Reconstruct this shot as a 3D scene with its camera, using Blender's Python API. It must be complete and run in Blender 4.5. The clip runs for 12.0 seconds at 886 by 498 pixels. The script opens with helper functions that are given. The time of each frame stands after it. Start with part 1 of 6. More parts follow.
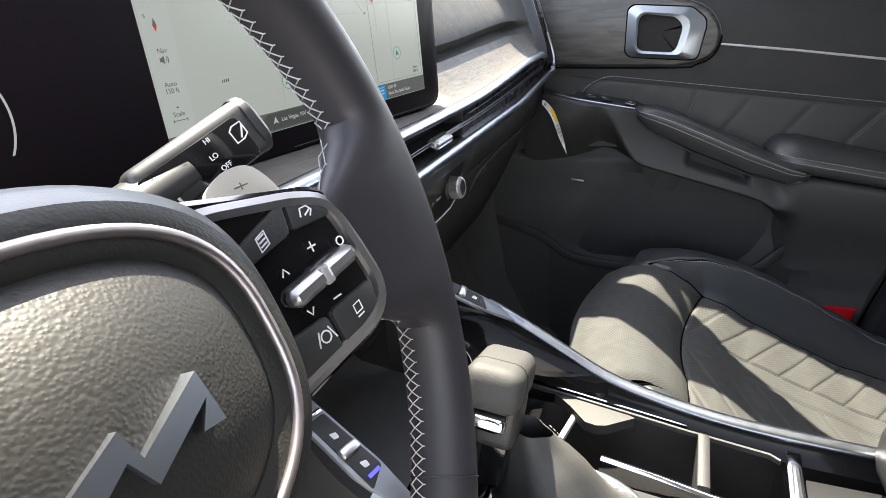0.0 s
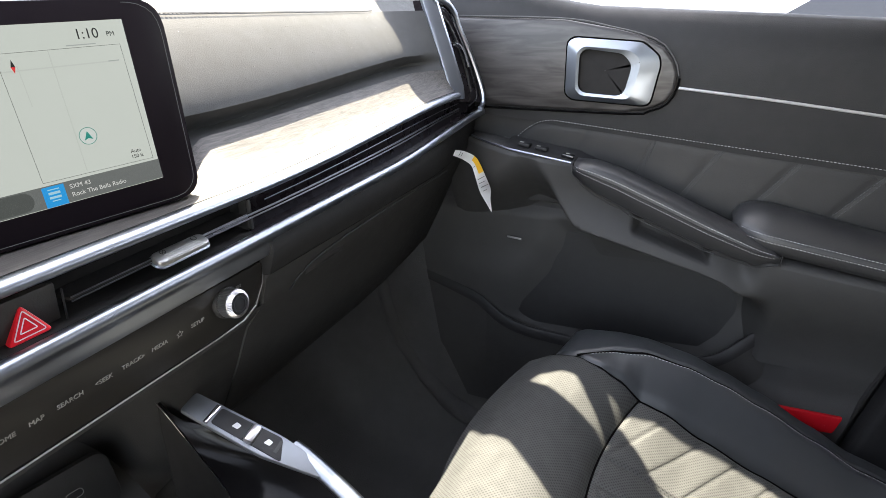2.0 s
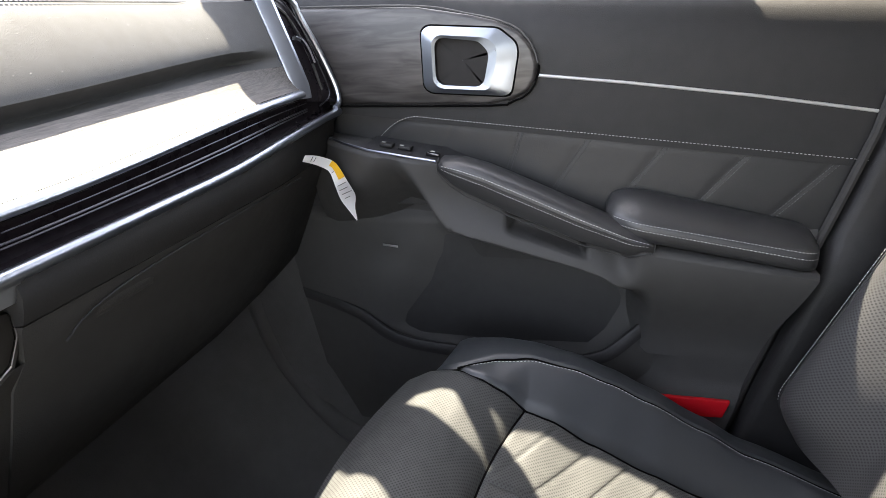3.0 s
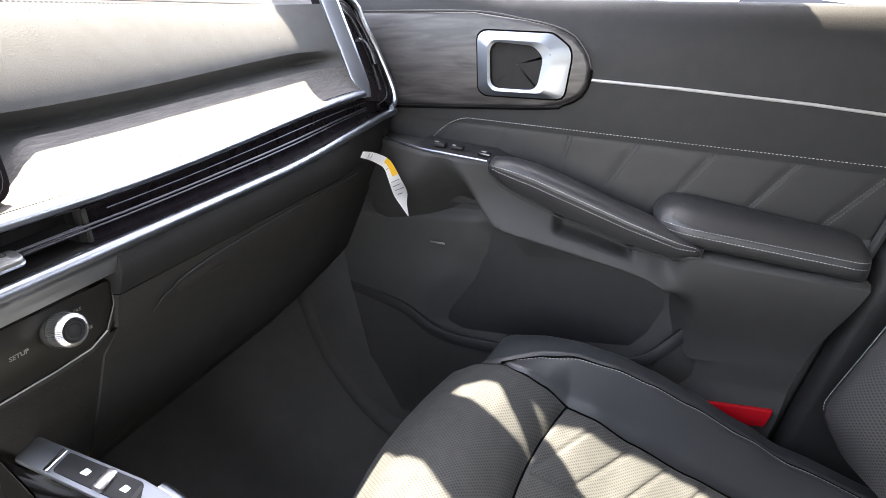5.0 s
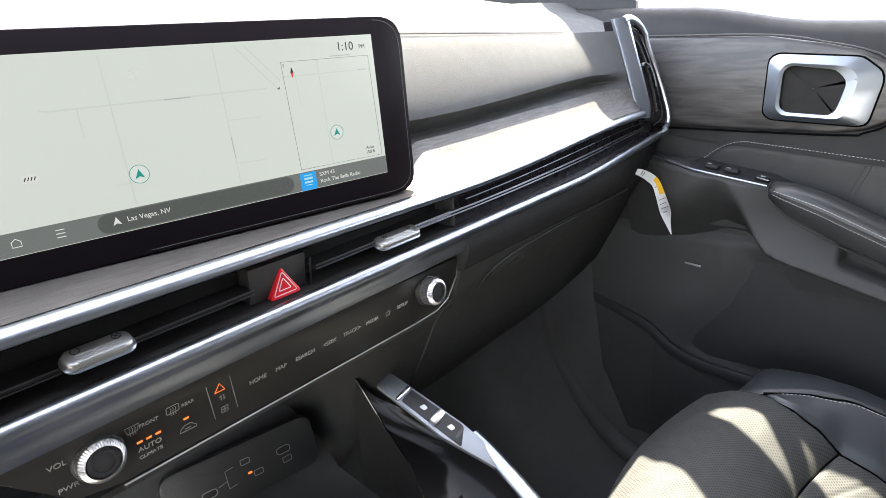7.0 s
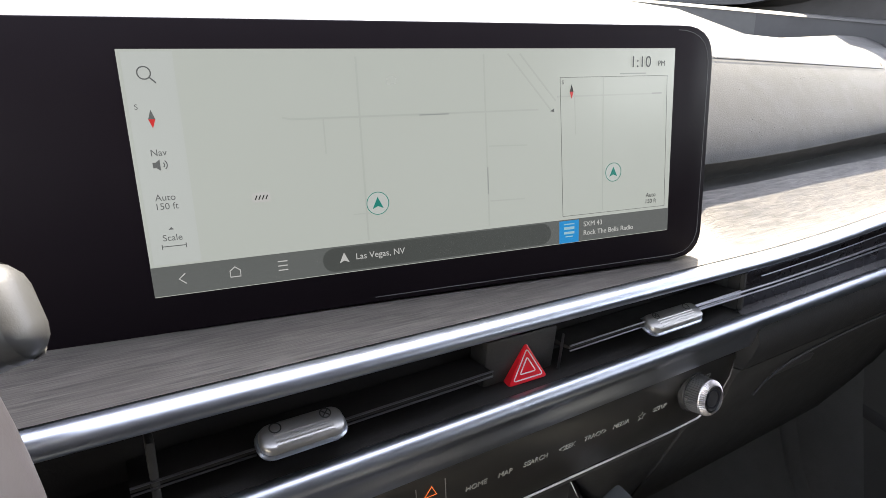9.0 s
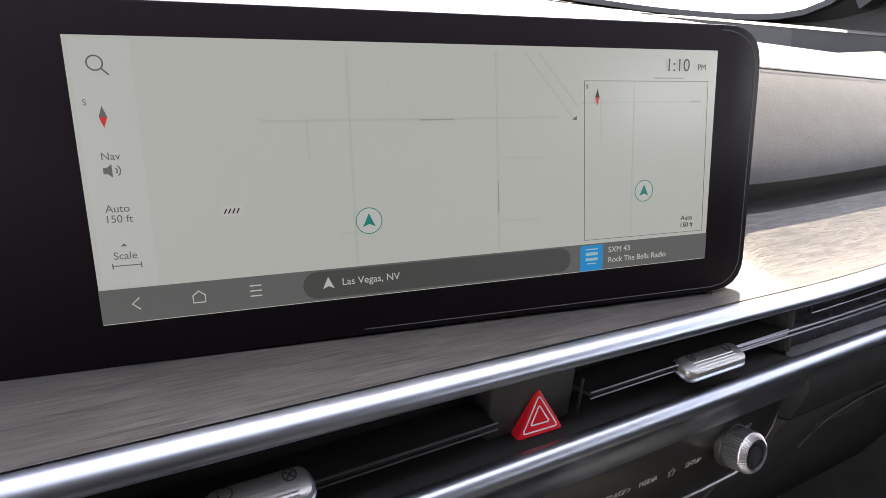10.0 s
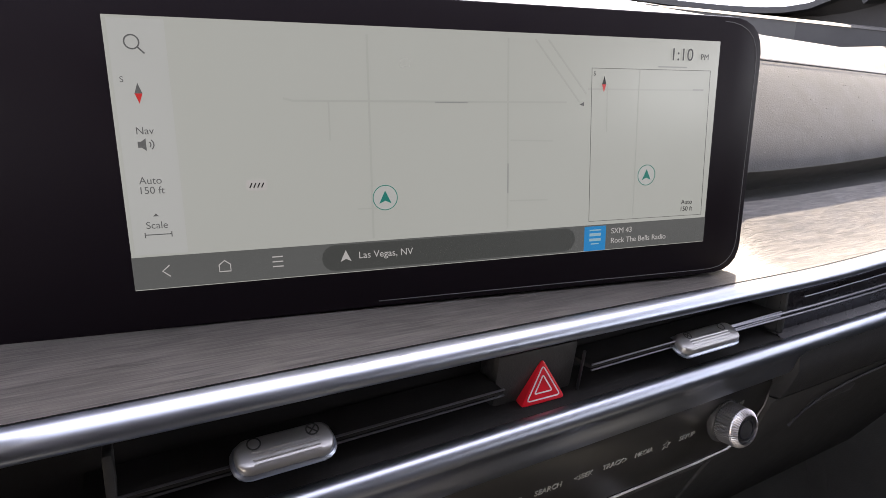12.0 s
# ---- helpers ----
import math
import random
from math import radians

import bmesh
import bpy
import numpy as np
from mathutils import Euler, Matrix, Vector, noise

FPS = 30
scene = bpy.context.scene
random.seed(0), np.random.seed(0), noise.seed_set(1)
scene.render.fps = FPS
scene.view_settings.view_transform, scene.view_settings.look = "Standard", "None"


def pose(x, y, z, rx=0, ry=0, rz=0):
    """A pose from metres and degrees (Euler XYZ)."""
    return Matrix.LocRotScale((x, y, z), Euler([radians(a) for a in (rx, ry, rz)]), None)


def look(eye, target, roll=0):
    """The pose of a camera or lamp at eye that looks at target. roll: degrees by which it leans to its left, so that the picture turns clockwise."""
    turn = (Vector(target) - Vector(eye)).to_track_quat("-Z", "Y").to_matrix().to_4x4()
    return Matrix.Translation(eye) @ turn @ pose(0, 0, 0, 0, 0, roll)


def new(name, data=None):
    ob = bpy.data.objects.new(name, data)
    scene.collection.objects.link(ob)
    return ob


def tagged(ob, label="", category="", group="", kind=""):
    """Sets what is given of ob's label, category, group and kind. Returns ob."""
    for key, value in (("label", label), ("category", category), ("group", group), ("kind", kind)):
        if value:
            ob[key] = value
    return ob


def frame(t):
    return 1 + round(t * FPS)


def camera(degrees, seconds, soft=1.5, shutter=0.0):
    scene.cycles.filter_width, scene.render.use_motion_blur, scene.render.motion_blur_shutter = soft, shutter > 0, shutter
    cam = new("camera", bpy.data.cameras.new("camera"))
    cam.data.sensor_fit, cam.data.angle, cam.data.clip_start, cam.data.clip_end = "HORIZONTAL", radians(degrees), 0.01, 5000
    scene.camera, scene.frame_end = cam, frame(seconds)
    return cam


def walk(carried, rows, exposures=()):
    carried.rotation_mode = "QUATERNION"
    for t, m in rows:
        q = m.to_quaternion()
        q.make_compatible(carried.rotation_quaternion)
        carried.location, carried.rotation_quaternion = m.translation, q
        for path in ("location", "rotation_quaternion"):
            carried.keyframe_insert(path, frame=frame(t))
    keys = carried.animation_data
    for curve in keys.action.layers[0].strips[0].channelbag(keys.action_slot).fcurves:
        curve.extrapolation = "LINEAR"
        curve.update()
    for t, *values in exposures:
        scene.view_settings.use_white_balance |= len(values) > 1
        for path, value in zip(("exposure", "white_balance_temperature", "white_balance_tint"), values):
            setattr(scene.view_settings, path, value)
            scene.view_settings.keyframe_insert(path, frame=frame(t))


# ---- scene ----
cam = camera(75.7, 12.0, 0.65)
PATH = [
    (0, (0.008, 0.01, 0.848), (1.734, 0.672, 0.084), -2.6),
    (0.5, (0.117, -0.038, 0.857), (1.8, 0.731, 0.098), -3.1),
    (1, (0.158, -0.072, 0.872), (1.812, 0.742, 0.096), -0.9),
    (1.5, (0.201, -0.096, 0.885), (1.855, 0.73, 0.122), -0.3),
    (2, (0.277, -0.118, 0.883), (1.962, 0.644, 0.123), -1.5),
    (2.5, (0.339, -0.152, 0.873), (2.071, 0.499, 0.114), -3.0),
    (3, (0.376, -0.173, 0.86), (2.151, 0.347, 0.101), -3.3),
    (3.2, (0.378, -0.186, 0.851), (2.172, 0.301, 0.113), -3.0),
    (4.8, (0.353, -0.156, 0.853), (2.136, 0.38, 0.124), -2.2),
    (5, (0.341, -0.158, 0.857), (2.093, 0.469, 0.125), -2.4),
    (5.5, (0.308, -0.14, 0.863), (1.996, 0.652, 0.14), -2.7),
    (6, (0.279, -0.123, 0.868), (1.898, 0.807, 0.151), -2.5),
    (6.5, (0.251, -0.118, 0.867), (1.81, 0.929, 0.178), -2.9),
    (7, (0.232, -0.099, 0.867), (1.684, 1.117, 0.226), -2.9),
    (7.5, (0.23, -0.069, 0.864), (1.578, 1.272, 0.245), -2.4),
    (7.7, (0.231, -0.055, 0.863), (1.533, 1.333, 0.249), -2.0),
    (9.3, (0.271, 0.026, 0.852), (1.272, 1.695, 0.39), -0.0),
    (9.5, (0.277, 0.033, 0.851), (1.273, 1.709, 0.406), 0.1),
    (10, (0.29, 0.045, 0.848), (1.268, 1.736, 0.416), 0.7),
    (10.5, (0.296, 0.049, 0.848), (1.261, 1.749, 0.425), 0.3),
    (11, (0.297, 0.051, 0.848), (1.267, 1.748, 0.426), 0.2),
    (11.5, (0.293, 0.046, 0.85), (1.247, 1.75, 0.422), -0.0),
    (12, (0.278, 0.035, 0.845), (1.253, 1.717, 0.378), 1.7),
]
walk(cam, [(t, look(eye, target, roll)) for t, eye, target, roll in PATH], ((0.0, 3.80, 6700, 11), (1.5, 4.14, 6700, 11), (3.0, 4.40, 6800, 13), (5.0, 4.69, 6800, 14), (6.0, 4.71, 6700, 11), (7.5, 4.39, 6700, 11), (9.5, 3.88, 6800, 15), (10.5, 3.69, 6900, 19), (12.0, 3.67, 6900, 20)))

# world and sun: a high sun ahead and to the passenger's side
SUN = Vector((0.40, 0.30, 1.0)).normalized()
world = bpy.data.worlds.new("world")
scene.world = world
world.use_nodes = True
sky = world.node_tree.nodes.new("ShaderNodeTexSky")
sky.sky_type, sky.sun_disc = "NISHITA", False
sky.sun_elevation = math.asin(SUN.z)
sky.sun_rotation = math.atan2(SUN.x, SUN.y)
tone = world.node_tree.nodes.new("ShaderNodeHueSaturation")
tone.inputs["Saturation"].default_value = 0.45
world.node_tree.links.new(sky.outputs[0], tone.inputs["Color"])
world.node_tree.links.new(tone.outputs[0], world.node_tree.nodes["Background"].inputs[0])
world.node_tree.nodes["Background"].inputs[1].default_value = 0.102
sun = new("sun", bpy.data.lights.new("sun", "SUN"))
sun.data.energy, sun.data.angle, sun.data.color = 2.45, radians(0.5), (1.0, 0.935, 0.76)
sun.matrix_world = look((0, 0, 5), Vector((0, 0, 5)) - SUN)

# ---- materials ----
def material(name, base, rough=0.5, metal=0.0, grain=0.0, size=400.0, vary=0.15, coat=0.0, ior=1.5, emit=None, strength=0.0, dirt=0.0):
    """Plain surface with two scales of variation and a fine relief."""
    m = bpy.data.materials.new(name)
    m.use_nodes = True
    n, l = m.node_tree.nodes, m.node_tree.links
    b = n["Principled BSDF"]
    b.inputs["Roughness"].default_value, b.inputs["Metallic"].default_value = rough, metal
    b.inputs["Coat Weight"].default_value, b.inputs["IOR"].default_value = coat, ior
    tc = n.new("ShaderNodeTexCoord")
    big = n.new("ShaderNodeTexNoise")
    big.inputs["Scale"].default_value, big.inputs["Detail"].default_value = 14.0, 4.0
    l.new(tc.outputs["Object"], big.inputs["Vector"])
    mix = n.new("ShaderNodeMix")
    mix.data_type = "RGBA"
    mix.inputs[6].default_value = (*[c * (1 - vary) for c in base], 1)
    mix.inputs[7].default_value = (*[min(1, c * (1 + vary)) for c in base], 1)
    l.new(big.outputs[0], mix.inputs[0])
    l.new(mix.outputs[2], b.inputs["Base Color"])
    rr = n.new("ShaderNodeMapRange")
    rr.inputs[3].default_value, rr.inputs[4].default_value = max(0.02, rough * 0.8), min(1, rough * 1.2)
    mid = n.new("ShaderNodeTexNoise")
    mid.inputs["Scale"].default_value, mid.inputs["Detail"].default_value = 60.0, 5.0
    l.new(tc.outputs["Object"], mid.inputs["Vector"])
    l.new(mid.outputs[0], rr.inputs[0])
    l.new(rr.outputs[0], b.inputs["Roughness"])
    if grain:
        v = n.new("ShaderNodeTexNoise")
        v.inputs["Scale"].default_value, v.inputs["Detail"].default_value, v.inputs["Distortion"].default_value = size, 3.0, 0.4
        l.new(tc.outputs["Object"], v.inputs["Vector"])
        bump = n.new("ShaderNodeBump")
        bump.inputs["Strength"].default_value, bump.inputs["Distance"].default_value = grain, 0.0006
        l.new(v.outputs[0], bump.inputs["Height"])
        l.new(bump.outputs[0], b.inputs["Normal"])
    if emit:
        b.inputs["Emission Color"].default_value = (*emit, 1)
        b.inputs["Emission Strength"].default_value = strength
    return m


def perforated(name, base, rough, step=0.0034, upright=False):
    """Leather with a regular field of pin holes."""
    m = material(name, base, rough, 0, 0.25, 700, 0.1)
    n, l = m.node_tree.nodes, m.node_tree.links
    b = n["Principled BSDF"]
    tc = n.new("ShaderNodeTexCoord")
    v = n.new("ShaderNodeTexVoronoi")
    v.voronoi_dimensions, v.inputs["Randomness"].default_value = "2D", 0.0
    v.inputs["Scale"].default_value = 1 / step
    mp = n.new("ShaderNodeMapping")
    mp.inputs["Rotation"].default_value = (radians(90 if upright else 0), 0, radians(45))
    l.new(tc.outputs["Object"], mp.inputs[0])
    l.new(mp.outputs[0], v.inputs["Vector"])
    r = n.new("ShaderNodeMapRange")
    r.inputs[1].default_value, r.inputs[2].default_value = 0.24, 0.34
    l.new(v.outputs["Distance"], r.inputs[0])
    mix = n.new("ShaderNodeMix")
    mix.data_type = "RGBA"
    mix.inputs[6].default_value = (0.010, 0.010, 0.010, 1)
    src = b.inputs["Base Color"].links[0].from_socket
    l.new(src, mix.inputs[7])
    l.new(r.outputs[0], mix.inputs[0])
    l.new(mix.outputs[2], b.inputs["Base Color"])
    return m


def wood(name, dark, light, rough):
    """Open-pore grey-brown veneer, its grain along the car's width."""
    m = material(name, dark, rough, 0)
    n, l = m.node_tree.nodes, m.node_tree.links
    b = n["Principled BSDF"]
    tc = n.new("ShaderNodeTexCoord")
    mp = n.new("ShaderNodeMapping")
    mp.inputs["Scale"].default_value = (13, 150, 150) if "door" not in name else (20, 3.2, 26)
    mp.inputs["Rotation"].default_value = (0.0, 0.0, 0.10) if "door" not in name else (0.16, 0.0, 0.0)
    l.new(tc.outputs["Object"], mp.inputs[0])
    w = n.new("ShaderNodeTexNoise")
    w.inputs["Scale"].default_value, w.inputs["Detail"].default_value, w.inputs["Distortion"].default_value = 3.0, 10.0, 1.1
    l.new(mp.outputs[0], w.inputs["Vector"])
    r = n.new("ShaderNodeValToRGB")
    r.color_ramp.elements[0].position, r.color_ramp.elements[1].position = 0.34, 0.68
    r.color_ramp.elements[0].color, r.color_ramp.elements[1].color = (*dark, 1), (*light, 1)
    l.new(w.outputs[0], r.inputs[0])
    l.new(r.outputs[0], b.inputs["Base Color"])
    bump = n.new("ShaderNodeBump")
    bump.inputs["Strength"].default_value, bump.inputs["Distance"].default_value = 0.5, 0.0005
    l.new(w.outputs[0], bump.inputs["Height"])
    l.new(bump.outputs[0], b.inputs["Normal"])
    return m


LEATHER = material("black_leather", (0.023, 0.023, 0.024), 0.42, 0, 0.35, 420, 0.12)
DASHPAD = material("dash_leather", (0.037, 0.037, 0.0365), 0.72, 0, 0.38, 850, 0.1)
SEATSKIN = material("seat_leather", (0.036, 0.0355, 0.0345), 0.68, 0, 0.3, 600, 0.12)
PERF = perforated("perforated_leather", (0.0325, 0.0340, 0.0335), 0.8)
PERFSEAT = perforated("perforated_quilted_leather", (0.0365, 0.0378, 0.0370), 0.8, 0.0034)
BOLSTER = material("smooth_seat_leather", (0.0235, 0.0262, 0.0295), 0.42, 0, 0.12, 900, 0.08)
SEATTHREAD = material("seat_thread", (0.028, 0.028, 0.028), 0.7, 0, 0, 1, 0.1)
PERFBACK = perforated("perforated_back_leather", (0.046, 0.046, 0.047), 0.45, 0.0034, True)
WELL = material("black_rubber", (0.018, 0.0175, 0.0175), 0.8, 0, 0.3, 500, 0.2)
PLASTIC = material("black_soft_plastic", (0.025, 0.025, 0.0255), 0.5, 0, 0.4, 900, 0.12)
HARD = material("hard_black_plastic", (0.028, 0.027, 0.026), 0.5, 0, 0.5, 800, 0.15)
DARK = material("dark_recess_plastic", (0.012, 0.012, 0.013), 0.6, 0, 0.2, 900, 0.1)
GLOSS = material("piano_black", (0.006, 0.006, 0.007), 0.08, 0, 0, 1, 0.05, 0.5)
# shade put into the door's leather and plastic: darker copies offset the side light
DOORSKIN = material("dimmed_door_leather", (0.0130, 0.0130, 0.0134), 0.48, 0, 0.30, 420, 0.12, 0, 1.4)
DOORPLASTIC = material("dimmed_door_plastic", (0.0112, 0.0110, 0.0116), 0.58, 0, 0.4, 900, 0.12, 0, 1.38)
BAND = material("dark_gloss_band", (0.009, 0.007, 0.0085), 0.28, 0, 0, 1, 0.05, 0, 1.14)
EDGELINE = material("dark_chrome_line", (0.085, 0.085, 0.095), 0.30, 0.9, 0, 1, 0.05)
BEZEL = material("display_glass", (0.0075, 0.0052, 0.0068), 0.45, 0, 0, 1, 0.05, 0, 1.16)
SATIN = material("satin_silver", (0.31, 0.333, 0.38), 0.34, 1.0, 0, 1, 0.03)
CHROME = material("polished_chrome", (0.75, 0.76, 0.79), 0.10, 1.0, 0, 1, 0.04)
WOOD = wood("grey_wood", (0.024, 0.0215, 0.019), (0.074, 0.066, 0.059), 0.58)
# darker copy of the dash veneer, toned down for the door's excess light
DOORWOOD = wood("dimmed_door_wood", (0.012, 0.0112, 0.0113), (0.052, 0.048, 0.047), 0.40)
LOWDOOR = material("lower_door_plastic", (0.037, 0.0365, 0.036), 0.6, 0, 0.4, 900, 0.12, 0, 1.35)
CARPET = material("black_carpet", (0.057, 0.0565, 0.056), 0.95, 0, 0.9, 500, 0.25)
LINER = material("grey_headliner", (0.20, 0.20, 0.20), 0.9, 0, 0.3, 900, 0.1)
THREAD = material("grey_thread", (0.34, 0.34, 0.34), 0.7, 0, 0, 1, 0.1)
DARKTHREAD = material("dark_thread", (0.05, 0.05, 0.05), 0.7, 0, 0, 1, 0.1)
RED = material("red_plastic", (0.72, 0.010, 0.022), 0.3, 0, 0, 1, 0.1)
REDLENS = material("red_reflector", (0.42, 0.008, 0.014), 0.25, 0, 0, 1, 0.1)
FACERING = material("satin_silver_plastic", (0.50, 0.485, 0.495), 0.32, 0.95, 0, 1, 0.05)
GRIP = material("grey_knurled_metal", (0.36, 0.36, 0.37), 0.30, 0.85, 0, 1, 0.05)
SLOTBLACK = material("matt_black_vent", (0.017, 0.016, 0.0155), 0.8, 0, 0.2, 900, 0.1, 0, 1.3)
GAPBLACK = material("deep_gap", (0.003, 0.003, 0.003), 0.9, 0, 0, 1, 0.05, 0, 1.05)
RAIL = material("polished_rail", (0.19, 0.205, 0.23), 0.30, 1.0, 0, 1, 0.04)
POD = material("grey_satin_metal", (0.24, 0.255, 0.28), 0.50, 1.0, 0, 1, 0.02)
HANDLE = material("brushed_silver", (0.30, 0.325, 0.36), 0.40, 1.0, 0, 1, 0.02)
PRINT = material("light_grey_print", (0.27, 0.27, 0.255), 0.5, 0, 0, 1, 0.05)
WHITEPRINT = material("white_print", (0.7, 0.7, 0.7), 0.5, 0, 0, 1, 0.05)
PAPER = material("white_paper", (0.72, 0.72, 0.70), 0.7, 0, 0, 1, 0.04)
YELLOW = material("yellow_print", (0.80, 0.45, 0.02), 0.6, 0, 0, 1, 0.04)
INK = material("black_ink", (0.03, 0.03, 0.03), 0.6, 0, 0, 1, 0.05)
KNURL = material("bright_silver_plastic", (0.62, 0.62, 0.62), 0.35, 0.7, 0, 1, 0.05)
TRAY = material("dark_tray_rubber", (0.052, 0.0515, 0.051), 0.7, 0, 0.4, 700, 0.15)
TAB = material("grey_metallic_plastic", (0.34, 0.335, 0.33), 0.36, 0.8, 0, 1, 0.05)
ORANGE = material("orange_led", (0.8, 0.2, 0.05), 0.4, 0, 0, 1, 0.0, emit=(1.0, 0.22, 0.04), strength=0.05)
BLUELED = material("blue_led", (0.05, 0.05, 0.8), 0.4, 0, 0, 1, 0.0, emit=(0.1, 0.1, 1.0), strength=0.10)


def glow(name, colour, strength=0.045):
    m = material(name, tuple(c * 0.05 for c in colour), 0.25)
    b = m.node_tree.nodes["Principled BSDF"]
    b.inputs["Emission Color"].default_value = (*colour, 1)
    b.inputs["Emission Strength"].default_value = strength
    return m


SCREEN = glow("lit_map_screen", (0.575, 0.63, 0.585))
SCREENSIDE = glow("lit_side_bar", (0.605, 0.66, 0.635))
ROADLINE = glow("lit_map_road", (0.515, 0.568, 0.528))
BAR = glow("lit_grey_bar", (0.15, 0.165, 0.16))
PILL = glow("lit_dark_pill", (0.085, 0.095, 0.09))
LIT_INK = glow("lit_dark_ink", (0.022, 0.024, 0.024))
LIT_FAINT = glow("lit_faint_print", (0.36, 0.40, 0.385))
LIT_GREY = glow("lit_grey_ink", (0.16, 0.175, 0.175))
LIT_WHITE = glow("lit_white", (0.62, 0.64, 0.62))
LIT_RED = glow("lit_red", (0.75, 0.05, 0.05))
LIT_TEAL = glow("lit_teal", (0.02, 0.27, 0.22))
LIT_BLUE = glow("lit_blue", (0.02, 0.33, 0.75))
LIT_CYAN = glow("lit_cyan", (0.35, 0.62, 0.75))

# ---- building helpers ----
def thing(name, at, label, category, group="", kind=""):
    ob = new(name)
    ob.location = at
    ob.empty_display_size = 0.05
    return tagged(ob, label, category, group, kind)


def origin(ob):
    p = Vector((0, 0, 0))
    while ob:
        p += ob.location
        ob = ob.parent
    return p


def part(name, bm, mat, parent=None, label="", sharp=40):
    """Links a bmesh, given in the world's metres, as one mesh under its parent."""
    me = bpy.data.meshes.new(name)
    if parent:
        bmesh.ops.translate(bm, verts=bm.verts, vec=-origin(parent))
    bmesh.ops.recalc_face_normals(bm, faces=bm.faces)
    bm.to_mesh(me)
    bm.free()
    for p in me.polygons:
        p.use_smooth = True
    me.set_sharp_from_angle(angle=radians(sharp))
    me.materials.append(mat)
    ob = new(name, me)
    if parent:
        ob.parent = parent
    if label:
        tagged(ob, label)
    return ob


def loft(sections, closed=False, caps=False):
    bm = bmesh.new()
    rows = [[bm.verts.new(p) for p in s] for s in sections]
    for a, b in zip(rows, rows[1:]):
        n = len(a)
        for i in range(n if closed else n - 1):
            j = (i + 1) % n
            bm.faces.new((a[i], a[j], b[j], b[i]))
    if caps:
        bm.faces.new(rows[0])
        bm.faces.new(list(reversed(rows[-1])))
    return bm


def slab(bm, depth, way):
    """Gives an open sheet a thickness towards the way given."""
    r = bmesh.ops.extrude_face_region(bm, geom=bm.faces[:])
    bmesh.ops.translate(bm, verts=[v for v in r["geom"] if isinstance(v, bmesh.types.BMVert)], vec=Vector(way) * depth)
    return bm


def spline(pts, n):
    """A smooth line of n points through pts."""
    pts = [Vector(p) for p in pts]
    d = [0.0]
    for a, b in zip(pts, pts[1:]):
        d.append(d[-1] + (b - a).length)
    out = []
    for k in range(n):
        s = d[-1] * k / (n - 1)
        i = max(j for j in range(len(pts) - 1) if d[j] <= s + 1e-9)
        u = (s - d[i]) / (d[i + 1] - d[i])
        p0, p1, p2, p3 = pts[max(i - 1, 0)], pts[i], pts[i + 1], pts[min(i + 2, len(pts) - 1)]
        out.append(0.5 * ((2 * p1) + (p2 - p0) * u + (2 * p0 - 5 * p1 + 4 * p2 - p3) * u * u + (3 * p1 - p0 - 3 * p2 + p3) * u ** 3))
    return out


def sweep(pts, shape, up=(0, 0, 1), closed=False, scale=None):
    """A section (side, up) carried along a line of points."""
    pts = [Vector(p) for p in pts]
    secs = []
    n = len(pts)
    for i, p in enumerate(pts):
        a, b = (pts[i - 1], pts[(i + 1) % n]) if closed else (pts[max(i - 1, 0)], pts[min(i + 1, n - 1)])
        t = (b - a).normalized()
        u = Vector(up(i) if callable(up) else up)
        s = t.cross(u).normalized()
        v = s.cross(t)
        k = scale(i / (n - 1)) if scale else 1
        secs.append([p + s * q[0] * k + v * q[1] * k for q in shape])
    if closed:
        secs.append(secs[0])
        bm = loft(secs, True)
        bmesh.ops.remove_doubles(bm, verts=bm.verts, dist=1e-6)
        return bm
    return loft(secs, True, True)


def ring(r, n=10, flat=1.0):
    return [(r * math.cos(2 * math.pi * i / n), r * flat * math.sin(2 * math.pi * i / n)) for i in range(n)]


def rounded(w, h, r, n=4):
    """Outline of a rectangle w by h about the origin, with round corners."""
    out = []
    for cx, cy, a0 in ((w / 2 - r, h / 2 - r, 0), (-w / 2 + r, h / 2 - r, 90), (-w / 2 + r, -h / 2 + r, 180), (w / 2 - r, -h / 2 + r, 270)):
        for i in range(n + 1):
            a = radians(a0 + 90 * i / n)
            out.append((cx + r * math.cos(a), cy + r * math.sin(a)))
    return out


def plate(outline, m, depth, bevel=0.0, seg=2):
    """A flat outline in the plane of m, standing depth proud along m's z, its front edge rounded."""
    bm = bmesh.new()
    def layer(inset, z):
        c = [sum(q[k] for q in outline) / len(outline) for k in (0, 1)]
        res = []
        n = len(outline)
        for i, q in enumerate(outline):
            a, b = outline[i - 1], outline[(i + 1) % n]
            t = Vector((b[0] - a[0], b[1] - a[1]))
            t = t.normalized() if t.length else Vector((1, 0))
            nrm = Vector((-t.y, t.x))
            res.append(bm.verts.new(m @ Vector((q[0] + nrm.x * inset, q[1] + nrm.y * inset, z))))
        return res
    rows = [layer(0, 0), layer(0, depth - bevel)]
    for k in range(1, seg + 1):
        if bevel:
            a = math.pi / 2 * k / seg
            rows.append(layer(bevel * (1 - math.cos(a)), depth - bevel + bevel * math.sin(a)))
    n = len(outline)
    for a, b in zip(rows, rows[1:]):
        for i in range(n):
            bm.faces.new((a[i], a[(i + 1) % n], b[(i + 1) % n], b[i]))
    bm.faces.new(rows[-1])
    bm.faces.new(list(reversed(rows[0])))
    return bm


